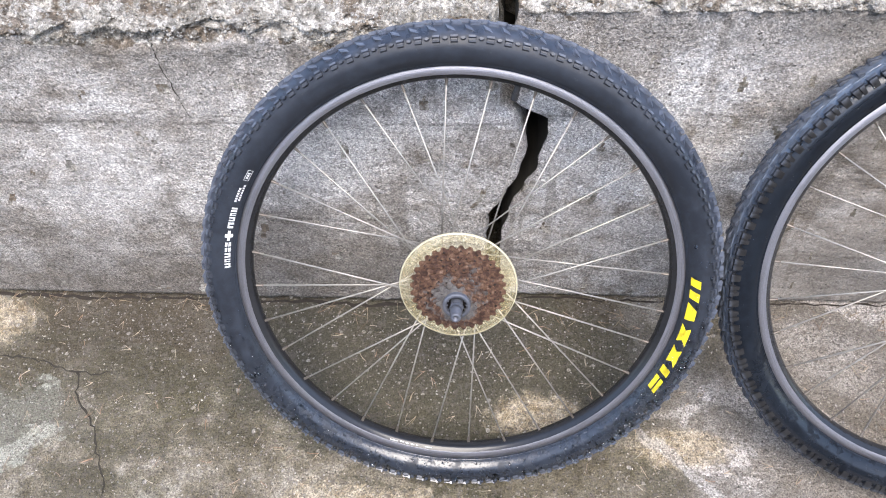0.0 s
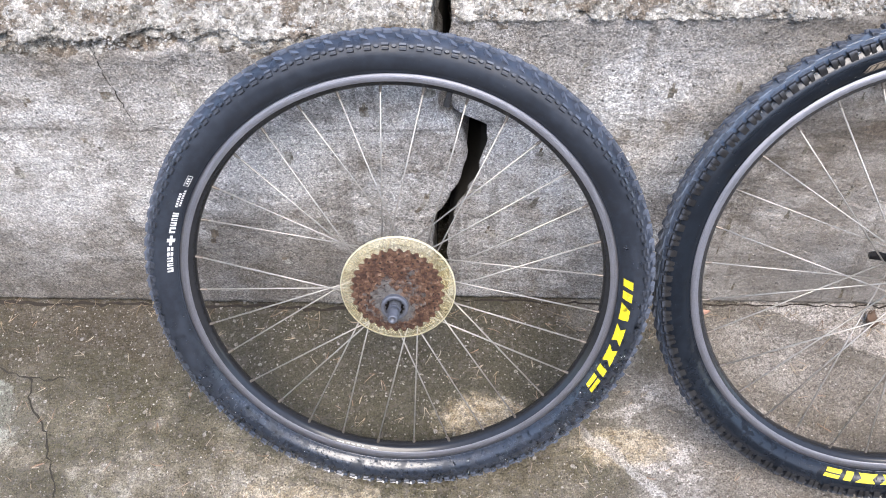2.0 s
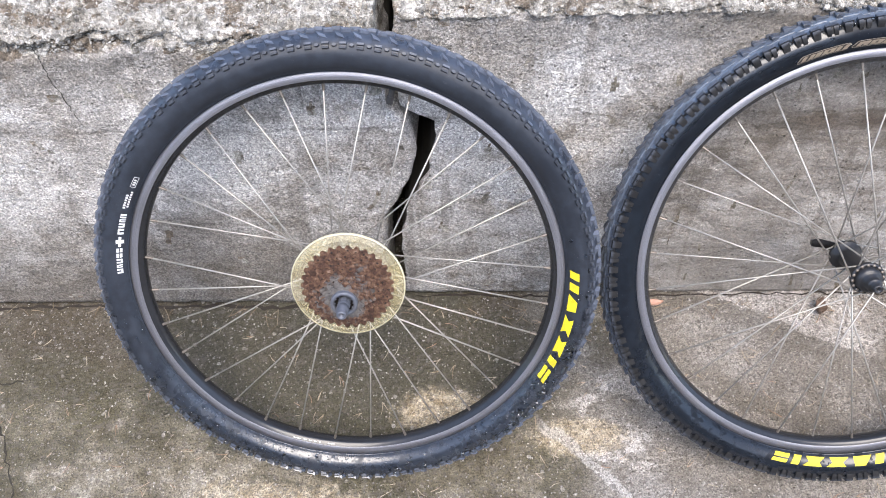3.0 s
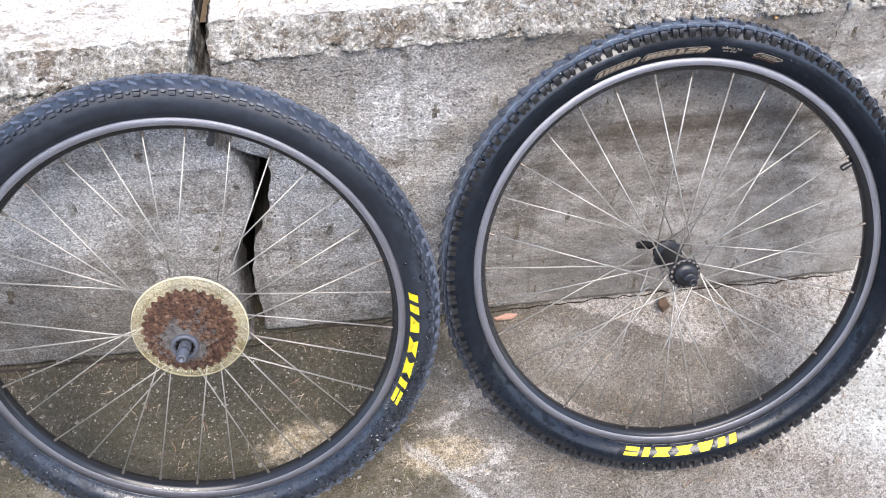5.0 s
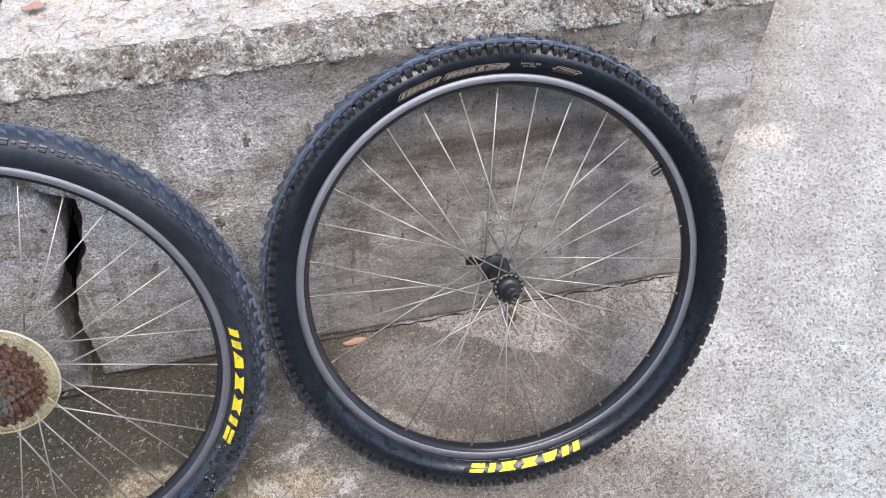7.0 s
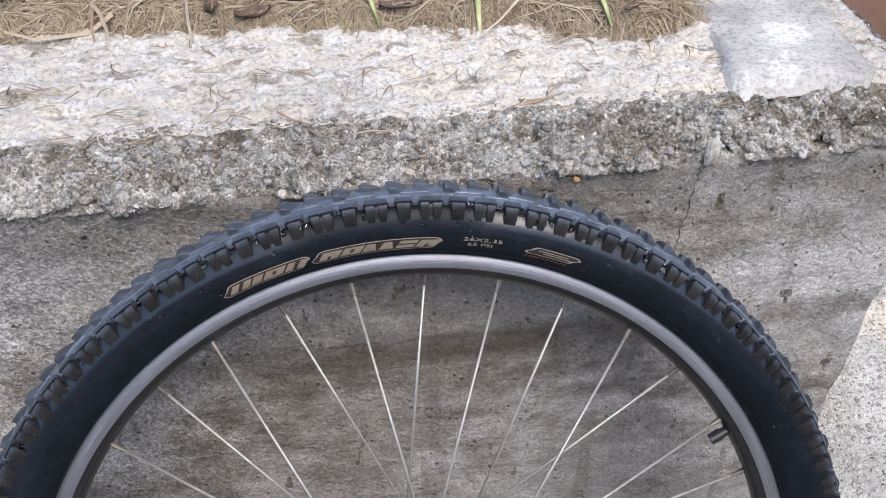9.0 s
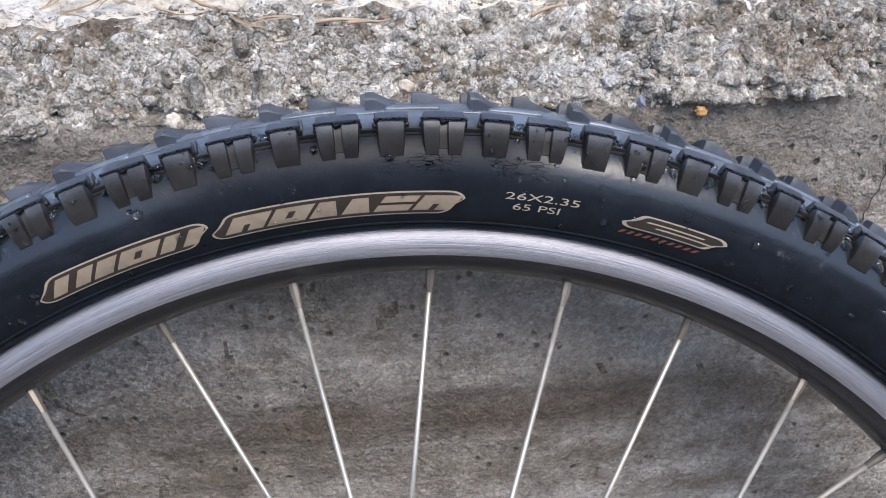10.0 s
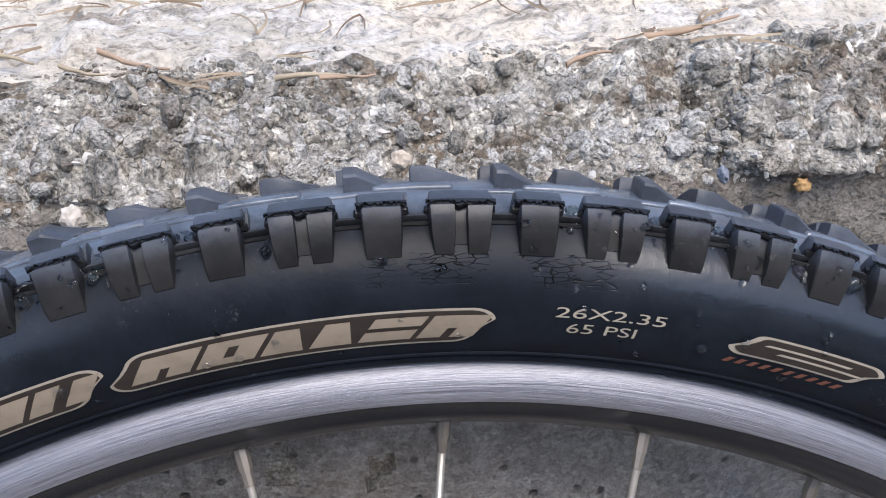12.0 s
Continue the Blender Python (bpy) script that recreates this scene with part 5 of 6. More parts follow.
TWIN = (box_of(0, 0.38), box_of(0.6, 1))
WEDGE = (((0, 0), (1, 0), (0.78, 1), (0.22, 1)),)
WAIST = (((0, 0), (1, 0), (0.78, 0.5), (0.22, 0.5)), ((0.22, 0.5), (0.78, 0.5), (1, 1), (0, 1)))
UPRIGHT = (box_of(0, 1),)
HALVES = (box_of(0, 1, 0, 0.42), box_of(0, 1, 0.58, 1))
ARCH = (box_of(0, 0.34, 0, 0.7), box_of(0.66, 1, 0, 0.7), box_of(0, 1, 0.7, 1))
NOTCHED = (box_of(0, 0.42, 0, 0.42), box_of(0.58, 1, 0, 0.42), box_of(0, 1, 0.42, 1))
SLOPED = (((0, 0), (1, 0), (0.55, 1), (0, 1)),)
TROUGH = (box_of(0, 0.34, 0.3, 1), box_of(0.66, 1, 0.3, 1), box_of(0, 1, 0, 0.3))


def print_row(ty, t0, t1, r0, r1, shapes, slant, h, gap=0.2):
    """A row of plain marks; each entry is a shape and its share of the row."""
    total = sum(w for _, w in shapes) + gap * (len(shapes) - 1)
    unit = (t1 - t0) / total
    out, t = [], t0
    for shape, w in shapes:
        out.append(print_shape(ty, t, t + w * unit, r0, r1, shape, slant, h))
        t += (w + gap) * unit
    return out


def pill(ty, t0, t1, r0, r1, slant, h):
    """A printed field with rounded ends."""
    k, m = 40, 5
    v = []
    mid, half = 0.5 * (r0 + r1), 0.5 * (r1 - r0)
    round_deg = abs(math.degrees(half / mid)) * 1.3
    for i in range(k):
        u = 0.5 - 0.5 * math.cos(math.pi * i / (k - 1))
        t = t0 + (t1 - t0) * u
        e = min(abs(t - t0), abs(t1 - t)) / round_deg
        hh = half * (0.35 + 0.65 * math.sqrt(max(0.0, 1 - (1 - min(1.0, e)) ** 2)))
        for j in range(m):
            q = 2 * j / (m - 1) - 1
            v.append(ty.side(t + slant * q * 0.5, mid + hh * q, h))
    return v, grid_faces(k, m)


def outline(ty, t0, t1, r0, r1, w, slant, h):
    dt = math.degrees(w / r0) * (1 if t1 > t0 else -1)
    sl = lambda r: slant * (r - r0) / (r1 - r0)
    return join(bar(ty, t0, t1, r0, r0 + w, sl(r0 + w), h), bar(ty, t0 + sl(r1 - w), t1 + sl(r1 - w), r1 - w, r1, sl(r1) - sl(r1 - w), h),
                bar(ty, t0, t0 + dt, r0, r1, slant, h), bar(ty, t1 - dt, t1, r0, r1, slant, h))


def lettering(ty, text, size, theta, radius, h, stretch=1.0):
    """Words in the built-in font, bent round the sidewall."""
    cu = bpy.data.curves.new("lettering", "FONT")
    cu.body, cu.size, cu.align_x, cu.resolution_u = text, size, "CENTER", 3
    tmp = new("lettering", cu)
    bpy.context.view_layer.update()
    me = bpy.data.meshes.new_from_object(tmp.evaluated_get(bpy.context.evaluated_depsgraph_get()))
    bpy.data.objects.remove(tmp)
    v = [ty.side(theta - math.degrees((p.co.x * stretch + 0.12 * p.co.y) / radius), radius + p.co.y, h) for p in me.vertices]
    f = [tuple(p.vertices) for p in me.polygons]
    bpy.data.meshes.remove(me)
    bpy.data.curves.remove(cu)
    return v, f


def gear(teeth, radius, bore, y0, y1):
    pts = []
    for i in range(teeth):
        for q, r in ((0.0, -0.0046), (0.14, -0.0042), (0.33, -0.0006), (0.5, 0.0), (0.67, -0.0006), (0.86, -0.0042)):
            a = 2 * math.pi * (i + q) / teeth
            pts.append(((radius + r) * math.cos(a), (radius + r) * math.sin(a)))
    n = len(pts)
    v, f = [], []
    for y in (y0, y1):
        v += [(x, y, z) for x, z in pts]
        v += [(bore * math.cos(math.atan2(z, x)), y, bore * math.sin(math.atan2(z, x))) for x, z in pts]
    for i in range(n):
        j = (i + 1) % n
        f += [(i, j, n + j, n + i), (2 * n + j, 2 * n + i, 3 * n + i, 3 * n + j), (i, 2 * n + i, 2 * n + j, j), (n + j, 3 * n + j, 3 * n + i, n + i)]
    return v, f, False


def spoke_set(wheel, phase, flange_front, flange_rear, sign, parity, bend=67.5):
    """32 spokes, laced three-cross between two flanges, each with its nipple."""
    for i in range(32):
        t = (phase + 11.25 * i) * DEG
        front = (i + parity) % 2 == 0
        r, y = flange_front if front else flange_rear
        turn = sign * (1 if (i // 2) % 2 == 0 else -1)
        a = t + turn * bend * DEG
        side = -0.0022 if front else 0.0022
        rim_pt = Vector((0.2674 * math.cos(t), side, 0.2674 * math.sin(t)))
        hub_pt = Vector((r * math.cos(a), y + (0.0016 if (i // 2) % 2 == 0 else -0.0016), r * math.sin(a)))
        way = (hub_pt - rim_pt).normalized()
        sp = part("spoke", rod(rim_pt + way * 0.006, hub_pt, 0.00108, 0.00112, 6), M_SPOKE, wheel)
        n0, n1, n2 = rim_pt - way * 0.001, rim_pt + way * 0.0065, rim_pt + way * 0.0105
        part("nipple", join(rod(n0, n1, 0.00205, 0.0019, 8), rod(n1, n2, 0.0016, 0.0014, 8)) + (False,), M_NIPPLE, sp, "dull silver spoke nipple")


def rim_parts(wheel):
    outer, inner = 0.2848, 0.2739
    half = [(outer - 0.0006, -0.0108), (outer, -0.0116), (outer - 0.0005, -0.0125), (inner, -0.0126), (inner - 0.0006, -0.0122)]
    for sgn in (1, -1):
        part("rim_edge", revolve([(r, sgn * y) for r, y in ((0.2846, -0.0122), (0.2852, -0.0119), (0.2863, -0.0112), (0.2869, -0.0112), (0.2873, -0.0104), (0.2868, -0.0096))], 240), M_GREYRIM, wheel, "dark grey bevelled rim edge")
    part("brake_track", revolve(half, 240), M_ALU, wheel, "machined silver braking surface")
    part("brake_track", revolve([(r, -y) for r, y in half], 240), M_ALU, wheel, "machined silver braking surface")
    bed = [(0.2838, -0.0107), (0.279, -0.0104), (inner - 0.0002, -0.0119), (inner - 0.0008, -0.0119), (0.2728, -0.0112), (0.2698, -0.0095), (0.2674, -0.0065), (0.2660, -0.002)]
    prof = bed + [(r, -y) for r, y in reversed(bed)]
    return part("rim", revolve(prof, 240, True), M_RIM, wheel, "black anodised double-wall rim")


def tyre_parts(wheel, ty, M_RUBBER):
    prof = [ty.section(p) for p in np.linspace(150, -150, 61)]
    skin = part("tyre", revolve(prof, 300), M_RUBBER, wheel)
    # a raised line where the casing meets the rim
    part("bead_line", revolve([ty.section(p, h) for p, h in ((149, 0), (147.6, 0.0007), (145.5, 0.0008), (144, 0))], 300), M_RUBBER, skin)
    part("bead_line", revolve([ty.section(p, h) for p, h in ((141, 0), (140.4, 0.0005), (139.6, 0.0005), (139, 0))], 300), M_RUBBER, skin)
    return skin


def droplets(ty, skin, count, spans, rng, phis=(48, 138), large=0.0016):
    """Beads of rain on the sidewall."""
    places, sizes = [], []
    for _ in range(count):
        lo, hi = spans[rng.integers(len(spans))]
        t, p = rng.uniform(lo, hi), rng.uniform(*phis)
        places.append(ty.at(t, p, 0.0001))
        sizes.append(0.0006 + large * rng.random() ** 3)
    ob = pebbles("rain_water", places, sizes, M_WATER, rng, 2, 0.8, True)
    ob.parent = skin
    ob["label"] = "beads of rain water"
    ob["kind"] = "stuff"


def water():
    s = Shader("rain_water", 0.03, color=(0.9, 0.93, 0.95))
    s.bsdf.inputs["Transmission Weight"].default_value = 1.0
    s.bsdf.inputs["IOR"].default_value = 1.33
    return s.mat


def aged_plastic():
    s = Shader("yellowed_clear_plastic", 0.3)
    n = s.noise(60, 4)
    s.put(s.ramp(n, (0.35, (0.62, 0.52, 0.27)), (0.65, (0.80, 0.73, 0.48))), "Base Color")
    s.put(s.ramp(s.noise(25, 4), (0.35, 0.12), (0.65, 0.28)), "Alpha")
    s.bump((n, 0.0008))
    return s.mat


M_WATER = water()
M_PLASTIC = aged_plastic()
M_GUARDRIM = plain("yellowed_plastic_edge", (0.58, 0.53, 0.37), 0.3, 0.3, 90)


def valve(wheel, theta, length):
    t = theta * DEG
    d = Vector((math.cos(t), 0, math.sin(t)))
    st = part("valve", rod(d * 0.268, d * (0.2655 - length), 0.0038, 0.0036, 12) + (False,), M_BLACKHUB, wheel, "black rubber valve stem")
    part("valve_cap", join(rod(d * (0.2655 - length), d * (0.2655 - length - 0.009), 0.0046, 0.0042, 12)) + (False,), M_BLACKHUB, st)


def hex_nut(y0, y1, r):
    v, f = [], []
    for y in (y0, y1):
        v += [(r * math.cos(k * math.pi / 3), y, r * math.sin(k * math.pi / 3)) for k in range(6)]
    f = [(k, (k + 1) % 6, 6 + (k + 1) % 6, 6 + k) for k in range(6)] + [tuple(range(6)), tuple(range(6, 12))[::-1]]
    return v, f, False


rng = np.random.default_rng(21)

# -- rear wheel, with freewheel and spoke guard --
rear = new("bicycle_wheel")
tagged(rear, "26-inch rear bicycle wheel with a rusty freewheel leaning on the wall", "bicycle wheel", "wheels against the wall")
rear.matrix_world = pose(0, -0.1894, 0.2704, -21.45, 0, 2.21)
ty1 = Tyre(0.3285, 0.0265)
tyre1 = tyre_parts(rear, ty1, M_RUBBER)
part("tread", join(*tread_low(ty1, rng)) + (False,), M_KNOB, tyre1, "low worn knobbly tread")["kind"] = "stuff"
rim_parts(rear)
spoke_set(rear, 102.54, (0.026, -0.008), (0.026, 0.034), -1, 0)
valve(rear, 73.5, 0.008)
# sidewall prints
BADGE = ((TWIN, 1.15), (WEDGE, 1.0), (WAIST, 1.05), (WAIST, 1.05), (UPRIGHT, 0.42), (HALVES, 0.85))
for g in print_row(ty1, 2.9, -31.0, 0.2893, 0.3005, BADGE, -0.9, 0.0004, 0.26):
    part("print_block", g, M_YELLOW, tyre1, "yellow printed block")
words = print_row(ty1, 173.3, 166.2, 0.2900, 0.2962, ((TROUGH, 1), (ARCH, 0.7), (TROUGH, 1), (HALVES, 0.9), (HALVES, 0.9)), 0, 0.0004, 0.3)
words += print_row(ty1, 162.2, 156.4, 0.2900, 0.2962, ((ARCH, 1.4), (TROUGH, 1), (ARCH, 0.7), (TWIN, 1)), 0, 0.0004, 0.3)
words += [bar(ty1, 165.7, 162.9, 0.2918, 0.2946, 0, 0.0005), bar(ty1, 164.8, 163.8, 0.289, 0.2974, 0, 0.0005)]
part("white_mark", join(*words), M_WHITE, tyre1, "white block print with a plus sign")
small = glyph_row(ty1, 154.8, 150.6, 0.2936, 0.2961, 6, 0, 0.0004, 0.35) + glyph_row(ty1, 154.4, 149.6, 0.2903, 0.2924, 7, 0, 0.0004, 0.35)
small += [outline(ty1, 148.6, 145.6, 0.2903, 0.2958, 0.0005, 0, 0.0004)] + glyph_row(ty1, 148.0, 146.1, 0.2917, 0.2944, 3, 0, 0.0004, 0.35)
part("size_mark", join(*small), M_WHITE, tyre1, "small white print bars")
for g in glyph_row(ty1, 182.0, 197.2, 0.288, 0.2955, 6, 0.8, 0.0005, 0.3):
    part("raised_mark", g, M_RUBBER, tyre1, "raised rubber block")
rim_print = []
for k, (a, b, r0, r1) in enumerate(((247.5, 249.8, 0.2686, 0.2722), (250.6, 256.0, 0.2692, 0.2714), (258.2, 260.2, 0.2692, 0.2714))):
    steps = 10
    for i in range(steps):
        if k == 1 and i % 3 == 2:
            continue
        t0, t1 = a + (b - a) * i / steps, a + (b - a) * (i + 0.85) / steps
        v = []
        for t in (t0, t1):
            for r in (r0, r1):
                yy = -np.interp(r, [0.2678, 0.2700, 0.2728], [0.0065, 0.0095, 0.0112]) - 0.0003
                v.append((r * math.cos(t * DEG), yy, r * math.sin(t * DEG)))
        rim_print.append((v, [(0, 1, 3, 2)]))
part("rim_mark", join(*rim_print), M_WHITE, rear, "small white print on the rim")
droplets(ty1, tyre1, 1300, [(-115, -25), (-60, -15), (185, 300), (200, 250)], rng, (48, 138), 0.0026)
droplets(ty1, tyre1, 420, [(-62, 12), (-50, -10)], np.random.default_rng(21), (56, 122), 0.0034)
# hub, guard, freewheel
part("hub", join(revolve([(0.0, -0.0125), (0.0295, -0.012), (0.0305, -0.0095), (0.0295, -0.0065), (0.018, -0.004), (0.0165, 0.004), (0.018, 0.03), (0.0295, 0.0325), (0.0305, 0.035), (0.0295, 0.0375), (0.0, 0.038)], 40), revolve([(0.0, 0.07), (0.005, 0.0695), (0.005, 0.055), (0.009, 0.0545), (0.009, 0.044), (0.013, 0.043), (0.013, 0.036)], 24)), M_STEEL, rear, "grey steel hub shell")
DISH = 0.011
part("guard_rim", revolve([(r, y + DISH) for r, y in ((0.0738, -0.0262), (0.0752, -0.0252), (0.0755, -0.0238), (0.0744, -0.0228))], 120), M_GUARDRIM, rear, "yellowed thick edge of the clear disc")
part("spoke_guard", revolve([(r, y + DISH) for r, y in ((0.031, -0.0262), (0.058, -0.0272), (0.0585, -0.0262), (0.064, -0.0262), (0.0645, -0.0285), (0.068, -0.0285), (0.0685, -0.0262), (0.0735, -0.026), (0.0752, -0.0248), (0.0752, -0.0232), (0.0735, -0.0235), (0.031, -0.0245))], 120, True), M_PLASTIC, rear, "yellowed clear plastic spoke protector disc")
free = new("freewheel")
free.parent = rear
free["label"] = "rusty eight-speed freewheel"
for k, teeth in enumerate((32, 28, 25, 22, 19, 17, 15, 13)):
    r = (0.0612, 0.0552, 0.0494, 0.0440, 0.0388, 0.0340, 0.0296, 0.0256)[k]
    y = -0.031 - 0.0053 * k + DISH
    part("sprocket", gear(teeth, r, 0.017, y + 0.001, y - 0.001), rusty("freewheel_steel_%s" % "abcdefgh"[k], (0.95, 0.92, 0.88, 0.8, 0.66, 0.5, 0.36, 0.2)[k]), free, "rusty toothed sprocket" if k < 5 else "grey toothed sprocket")
    part("spacer", revolve([(0.0165, y + 0.001), (r - 0.0085, y + 0.001), (r - 0.0085, y + 0.0042), (0.0165, y + 0.0042)], 40), M_GAP, free)
    # rivets and lightening holes read as dark dimples on the larger cogs
    for q in range(teeth if k < 6 else 0):
        a = 2 * math.pi * (q + 0.5) / teeth + 0.3 * k
        d = Vector((math.cos(a), 0, math.sin(a))) * (r - (0.0074 if q % 2 else 0.0082))
        part("rivet", rod(d + Vector((0, y - 0.0004, 0)), d + Vector((0, y - 0.0013, 0)), 0.0017 if q % 2 else 0.0012, 0.0014 if q % 2 else 0.0010, 8), M_RIVET, free)
part("freewheel_body", revolve([(r, y + DISH) for r, y in ((0.0172, -0.03), (0.0172, -0.0735), (0.0165, -0.0750), (0.0128, -0.0750), (0.0122, -0.0720), (0.0122, -0.060), (0.0, -0.060))], 40), M_STEEL, free, "grey steel freewheel body")
for q in range(12):
    a = 2 * math.pi * q / 12
    d = Vector((math.cos(a), 0, math.sin(a)))
    part("spline", rod(d * 0.0122 + Vector((0, -0.072 + DISH, 0)), d * 0.0108 + Vector((0, -0.072 + DISH, 0)), 0.0012, 0.0009, 6), M_STEEL, free)
ax = part("axle", revolve([(r, y + DISH) for r, y in ((0.0078, -0.06), (0.0078, -0.0765), (0.0068, -0.0775), (0.0066, -0.0835), (0.0076, -0.0842), (0.0076, -0.0905), (0.0066, -0.0915), (0.0062, -0.1012), (0.0054, -0.1024), (0.0026, -0.1024), (0.0024, -0.095), (0.0, -0.095))], 24), M_STEEL, rear, "hollow grey steel axle end")
part("recess", revolve([(r, y + DISH) for r, y in ((0.0120, -0.0705), (0.0120, -0.0610), (0.0, -0.0610))], 32), M_GAP, free, "recess round the axle, coloured dark as in shade")
part("locknut", hex_nut(-0.0745 + DISH, -0.0800 + DISH, 0.0086), M_STEEL, ax)

# -- front wheel --
front = new("bicycle_wheel")
tagged(front, "26-inch front bicycle wheel with tall knobbly tyre leaning on the wall", "bicycle wheel", "wheels against the wall")
front.matrix_world = pose(0.6631, -0.1665, 0.2660, -26.08, 0, -1.45)
ty2 = Tyre(0.3283, 0.0272)
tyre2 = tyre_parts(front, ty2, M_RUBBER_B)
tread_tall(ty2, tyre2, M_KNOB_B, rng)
rim_parts(front)
spoke_set(front, 143.12, (0.0185, -0.037), (0.0185, 0.037), -1, 0)
valve(front, 27.9, 0.004)
for g in print_row(ty2, -70.9, -104.2, 0.2872, 0.2982, BADGE, -0.9, 0.0004, 0.26):
    part("print_block", g, M_YELLOW, tyre2, "yellow printed block")
# model name: tan blocks with dark border in a pale outline
SLOTTED = box_of(0.40, 0.58, 0.30, 0.72)
for t0, t1, row in ((113.1, 103.3, ((TWIN, 1.1), (UPRIGHT, 0.55), (UPRIGHT, 1.1), (TWIN, 1.1))), (100.9, 86.2, ((NOTCHED, 1.15), (UPRIGHT, 1.15), (SLOPED, 0.85), (SLOPED, 0.85), (HALVES, 1.05), (NOTCHED, 1.15)))):
    lo, hi = 0.2910, 0.2966
    part("name_outline", pill(ty2, t0 + 0.75, t1 - 0.75, lo - 0.0013, hi + 0.0013, -0.9, 0.00025), M_TANLINE, tyre2, "pale tan outline print")
    part("name_border", pill(ty2, t0 + 0.58, t1 - 0.58, lo - 0.0008, hi + 0.0008, -0.9, 0.0004), M_BROWN, tyre2, "dark brown print")
    for g in print_row(ty2, t0 + 0.35, t1 - 0.2, lo + 0.0002, hi - 0.0002, row, -0.9, 0.00055, 0.12):
        part("print_block", g, M_TAN, tyre2, "tan printed block")
    slots = [((SLOTTED,), w) if shape is UPRIGHT and w > 1 else ((box_of(0.5, 0.501, 0.5, 0.501),), w) for shape, w in row]
    for (shape, w), g in zip(row, print_row(ty2, t0 + 0.35, t1 - 0.2, lo + 0.0002, hi - 0.0002, slots, -0.9, 0.00068, 0.12)):
        if shape is UPRIGHT and w > 1:
            part("print_slot", g, M_BROWN, tyre2, "dark brown slot in the print")
part("size_text", join(lettering(ty2, "26X2.35", 0.0035, 79.8, 0.2962, 0.0004, 2.25), lettering(ty2, "65 PSI", 0.0033, 80.1, 0.2926, 0.0004, 2.1)), M_TANLINE, tyre2, "tan size lettering 26X2.35 65 PSI")
part("compound_mark", pill(ty2, 73.6, 67.0, 0.2930, 0.2986, -1.0, 0.00025), M_TANLINE, tyre2, "tan outlined oval print")
part("compound_field", pill(ty2, 73.3, 67.3, 0.2935, 0.2981, -1.0, 0.0004), M_BROWN, tyre2, "dark brown print")
for a, b, r0, r1 in ((72.5, 68.3, 0.2963, 0.2968), (71.8, 67.6, 0.2949, 0.2954)):
    part("compound_bar", bar(ty2, a, b, r0, r1, -0.2, 0.00055), M_TANLINE, tyre2, "tan print bar")
for g in glyph_row(ty2, 74.1, 68.0, 0.2908, 0.2921, 10, -0.3, 0.0004, 0.5):
    part("small_print_bar", g, M_ORANGE, tyre2, "tiny dull orange print bar")
droplets(ty2, tyre2, 260, [(50, 130), (-140, -40), (0, 180)], rng)
droplets(ty2, tyre2, 420, [(40, 84), (50, 75), (93, 150)], rng, (44, 68), 0.0022)


def water_films(ty, skin, spans, rng):
    """Flat beads of rain lying on the ties between side blocks."""
    tv, tf = ball_template(2)
    v, f = [], []
    step = 360 / 112
    for lo, hi in spans:
        t = 89.75 - 0.25 * step * 2 + step * math.ceil((lo - 89.75) / step)
        while t < hi:
            for _ in range(3):
                if rng.random() < 0.75:
                    ct, cp = t + rng.uniform(-0.45, 0.45), rng.uniform(50, 64)
                    wide, tall = rng.uniform(0.15, 0.5), rng.uniform(1.2, 4.0)
                    base = len(v)
                    v += [ty.at(ct + wide * p[0], cp + tall * p[1] + 1.2 * p[0], 0.0009 + 0.0011 * p[2]) for p in tv]
                    f += [tuple(int(i) + base for i in q) for q in tf]
            t += step
    ob = part("rain_water", (v, f), M_WATER, skin, "rain standing between the tread blocks")
    ob["kind"] = "stuff"


water_films(ty2, tyre2, ((58, 84), (97, 125)), rng)


def block_drops(ty, skin, spans, rng):
    """Rain clinging to the faces and brows of the side blocks."""
    places, sizes = [], []
    step = 360 / 112
    for i in range(112):
        t = 89.75 + i * step
        for lo, hi in spans:
            if lo < t % 360 < hi:
                for _ in range(int(rng.integers(2, 7))):
                    phi = rng.uniform(58, 76)
                    off = rng.uniform(-0.75, 0.75) if i % 2 == 0 else rng.choice((-0.84, 0.84)) + rng.uniform(-0.4, 0.4)
                    places.append(ty.at(t + off, phi, 0.0060 * (1.0 - (phi - 58) / 22)))
                    sizes.append(0.00035 + 0.0011 * rng.random() ** 2.5)
    ob = pebbles("rain_water", places, sizes, M_WATER, rng, 2, 0.7, True)
    ob.parent = skin
    ob["label"] = "drops of rain on the tread blocks"
    ob["kind"] = "stuff"


block_drops(ty2, tyre2, ((40, 84), (96, 140)), rng)
hub2 = part("hub", revolve([(0.0, -0.0395), (0.0165, -0.0395), (0.0175, -0.0405), (0.0202, -0.0402), (0.0212, -0.039), (0.0212, -0.0355), (0.02, -0.034), (0.0135, -0.031), (0.0118, -0.024), (0.0118, 0.0), (0.0118, 0.024), (0.0135, 0.031), (0.02, 0.034), (0.0212, 0.0355), (0.0212, 0.039), (0.02, 0.0405), (0.0, 0.0405)], 48), M_BLACKHUB, front, "glossy black front hub shell")
part("axle", revolve([(0.0165, -0.040), (0.0158, -0.0465), (0.0125, -0.048), (0.0098, -0.0485), (0.0094, -0.061), (0.0082, -0.0625), (0.0064, -0.063), (0.0058, -0.0722), (0.005, -0.0732), (0.0024, -0.0732), (0.0022, -0.066), (0.0, -0.066)], 28), M_BLACKHUB, front, "black axle end with locknut")
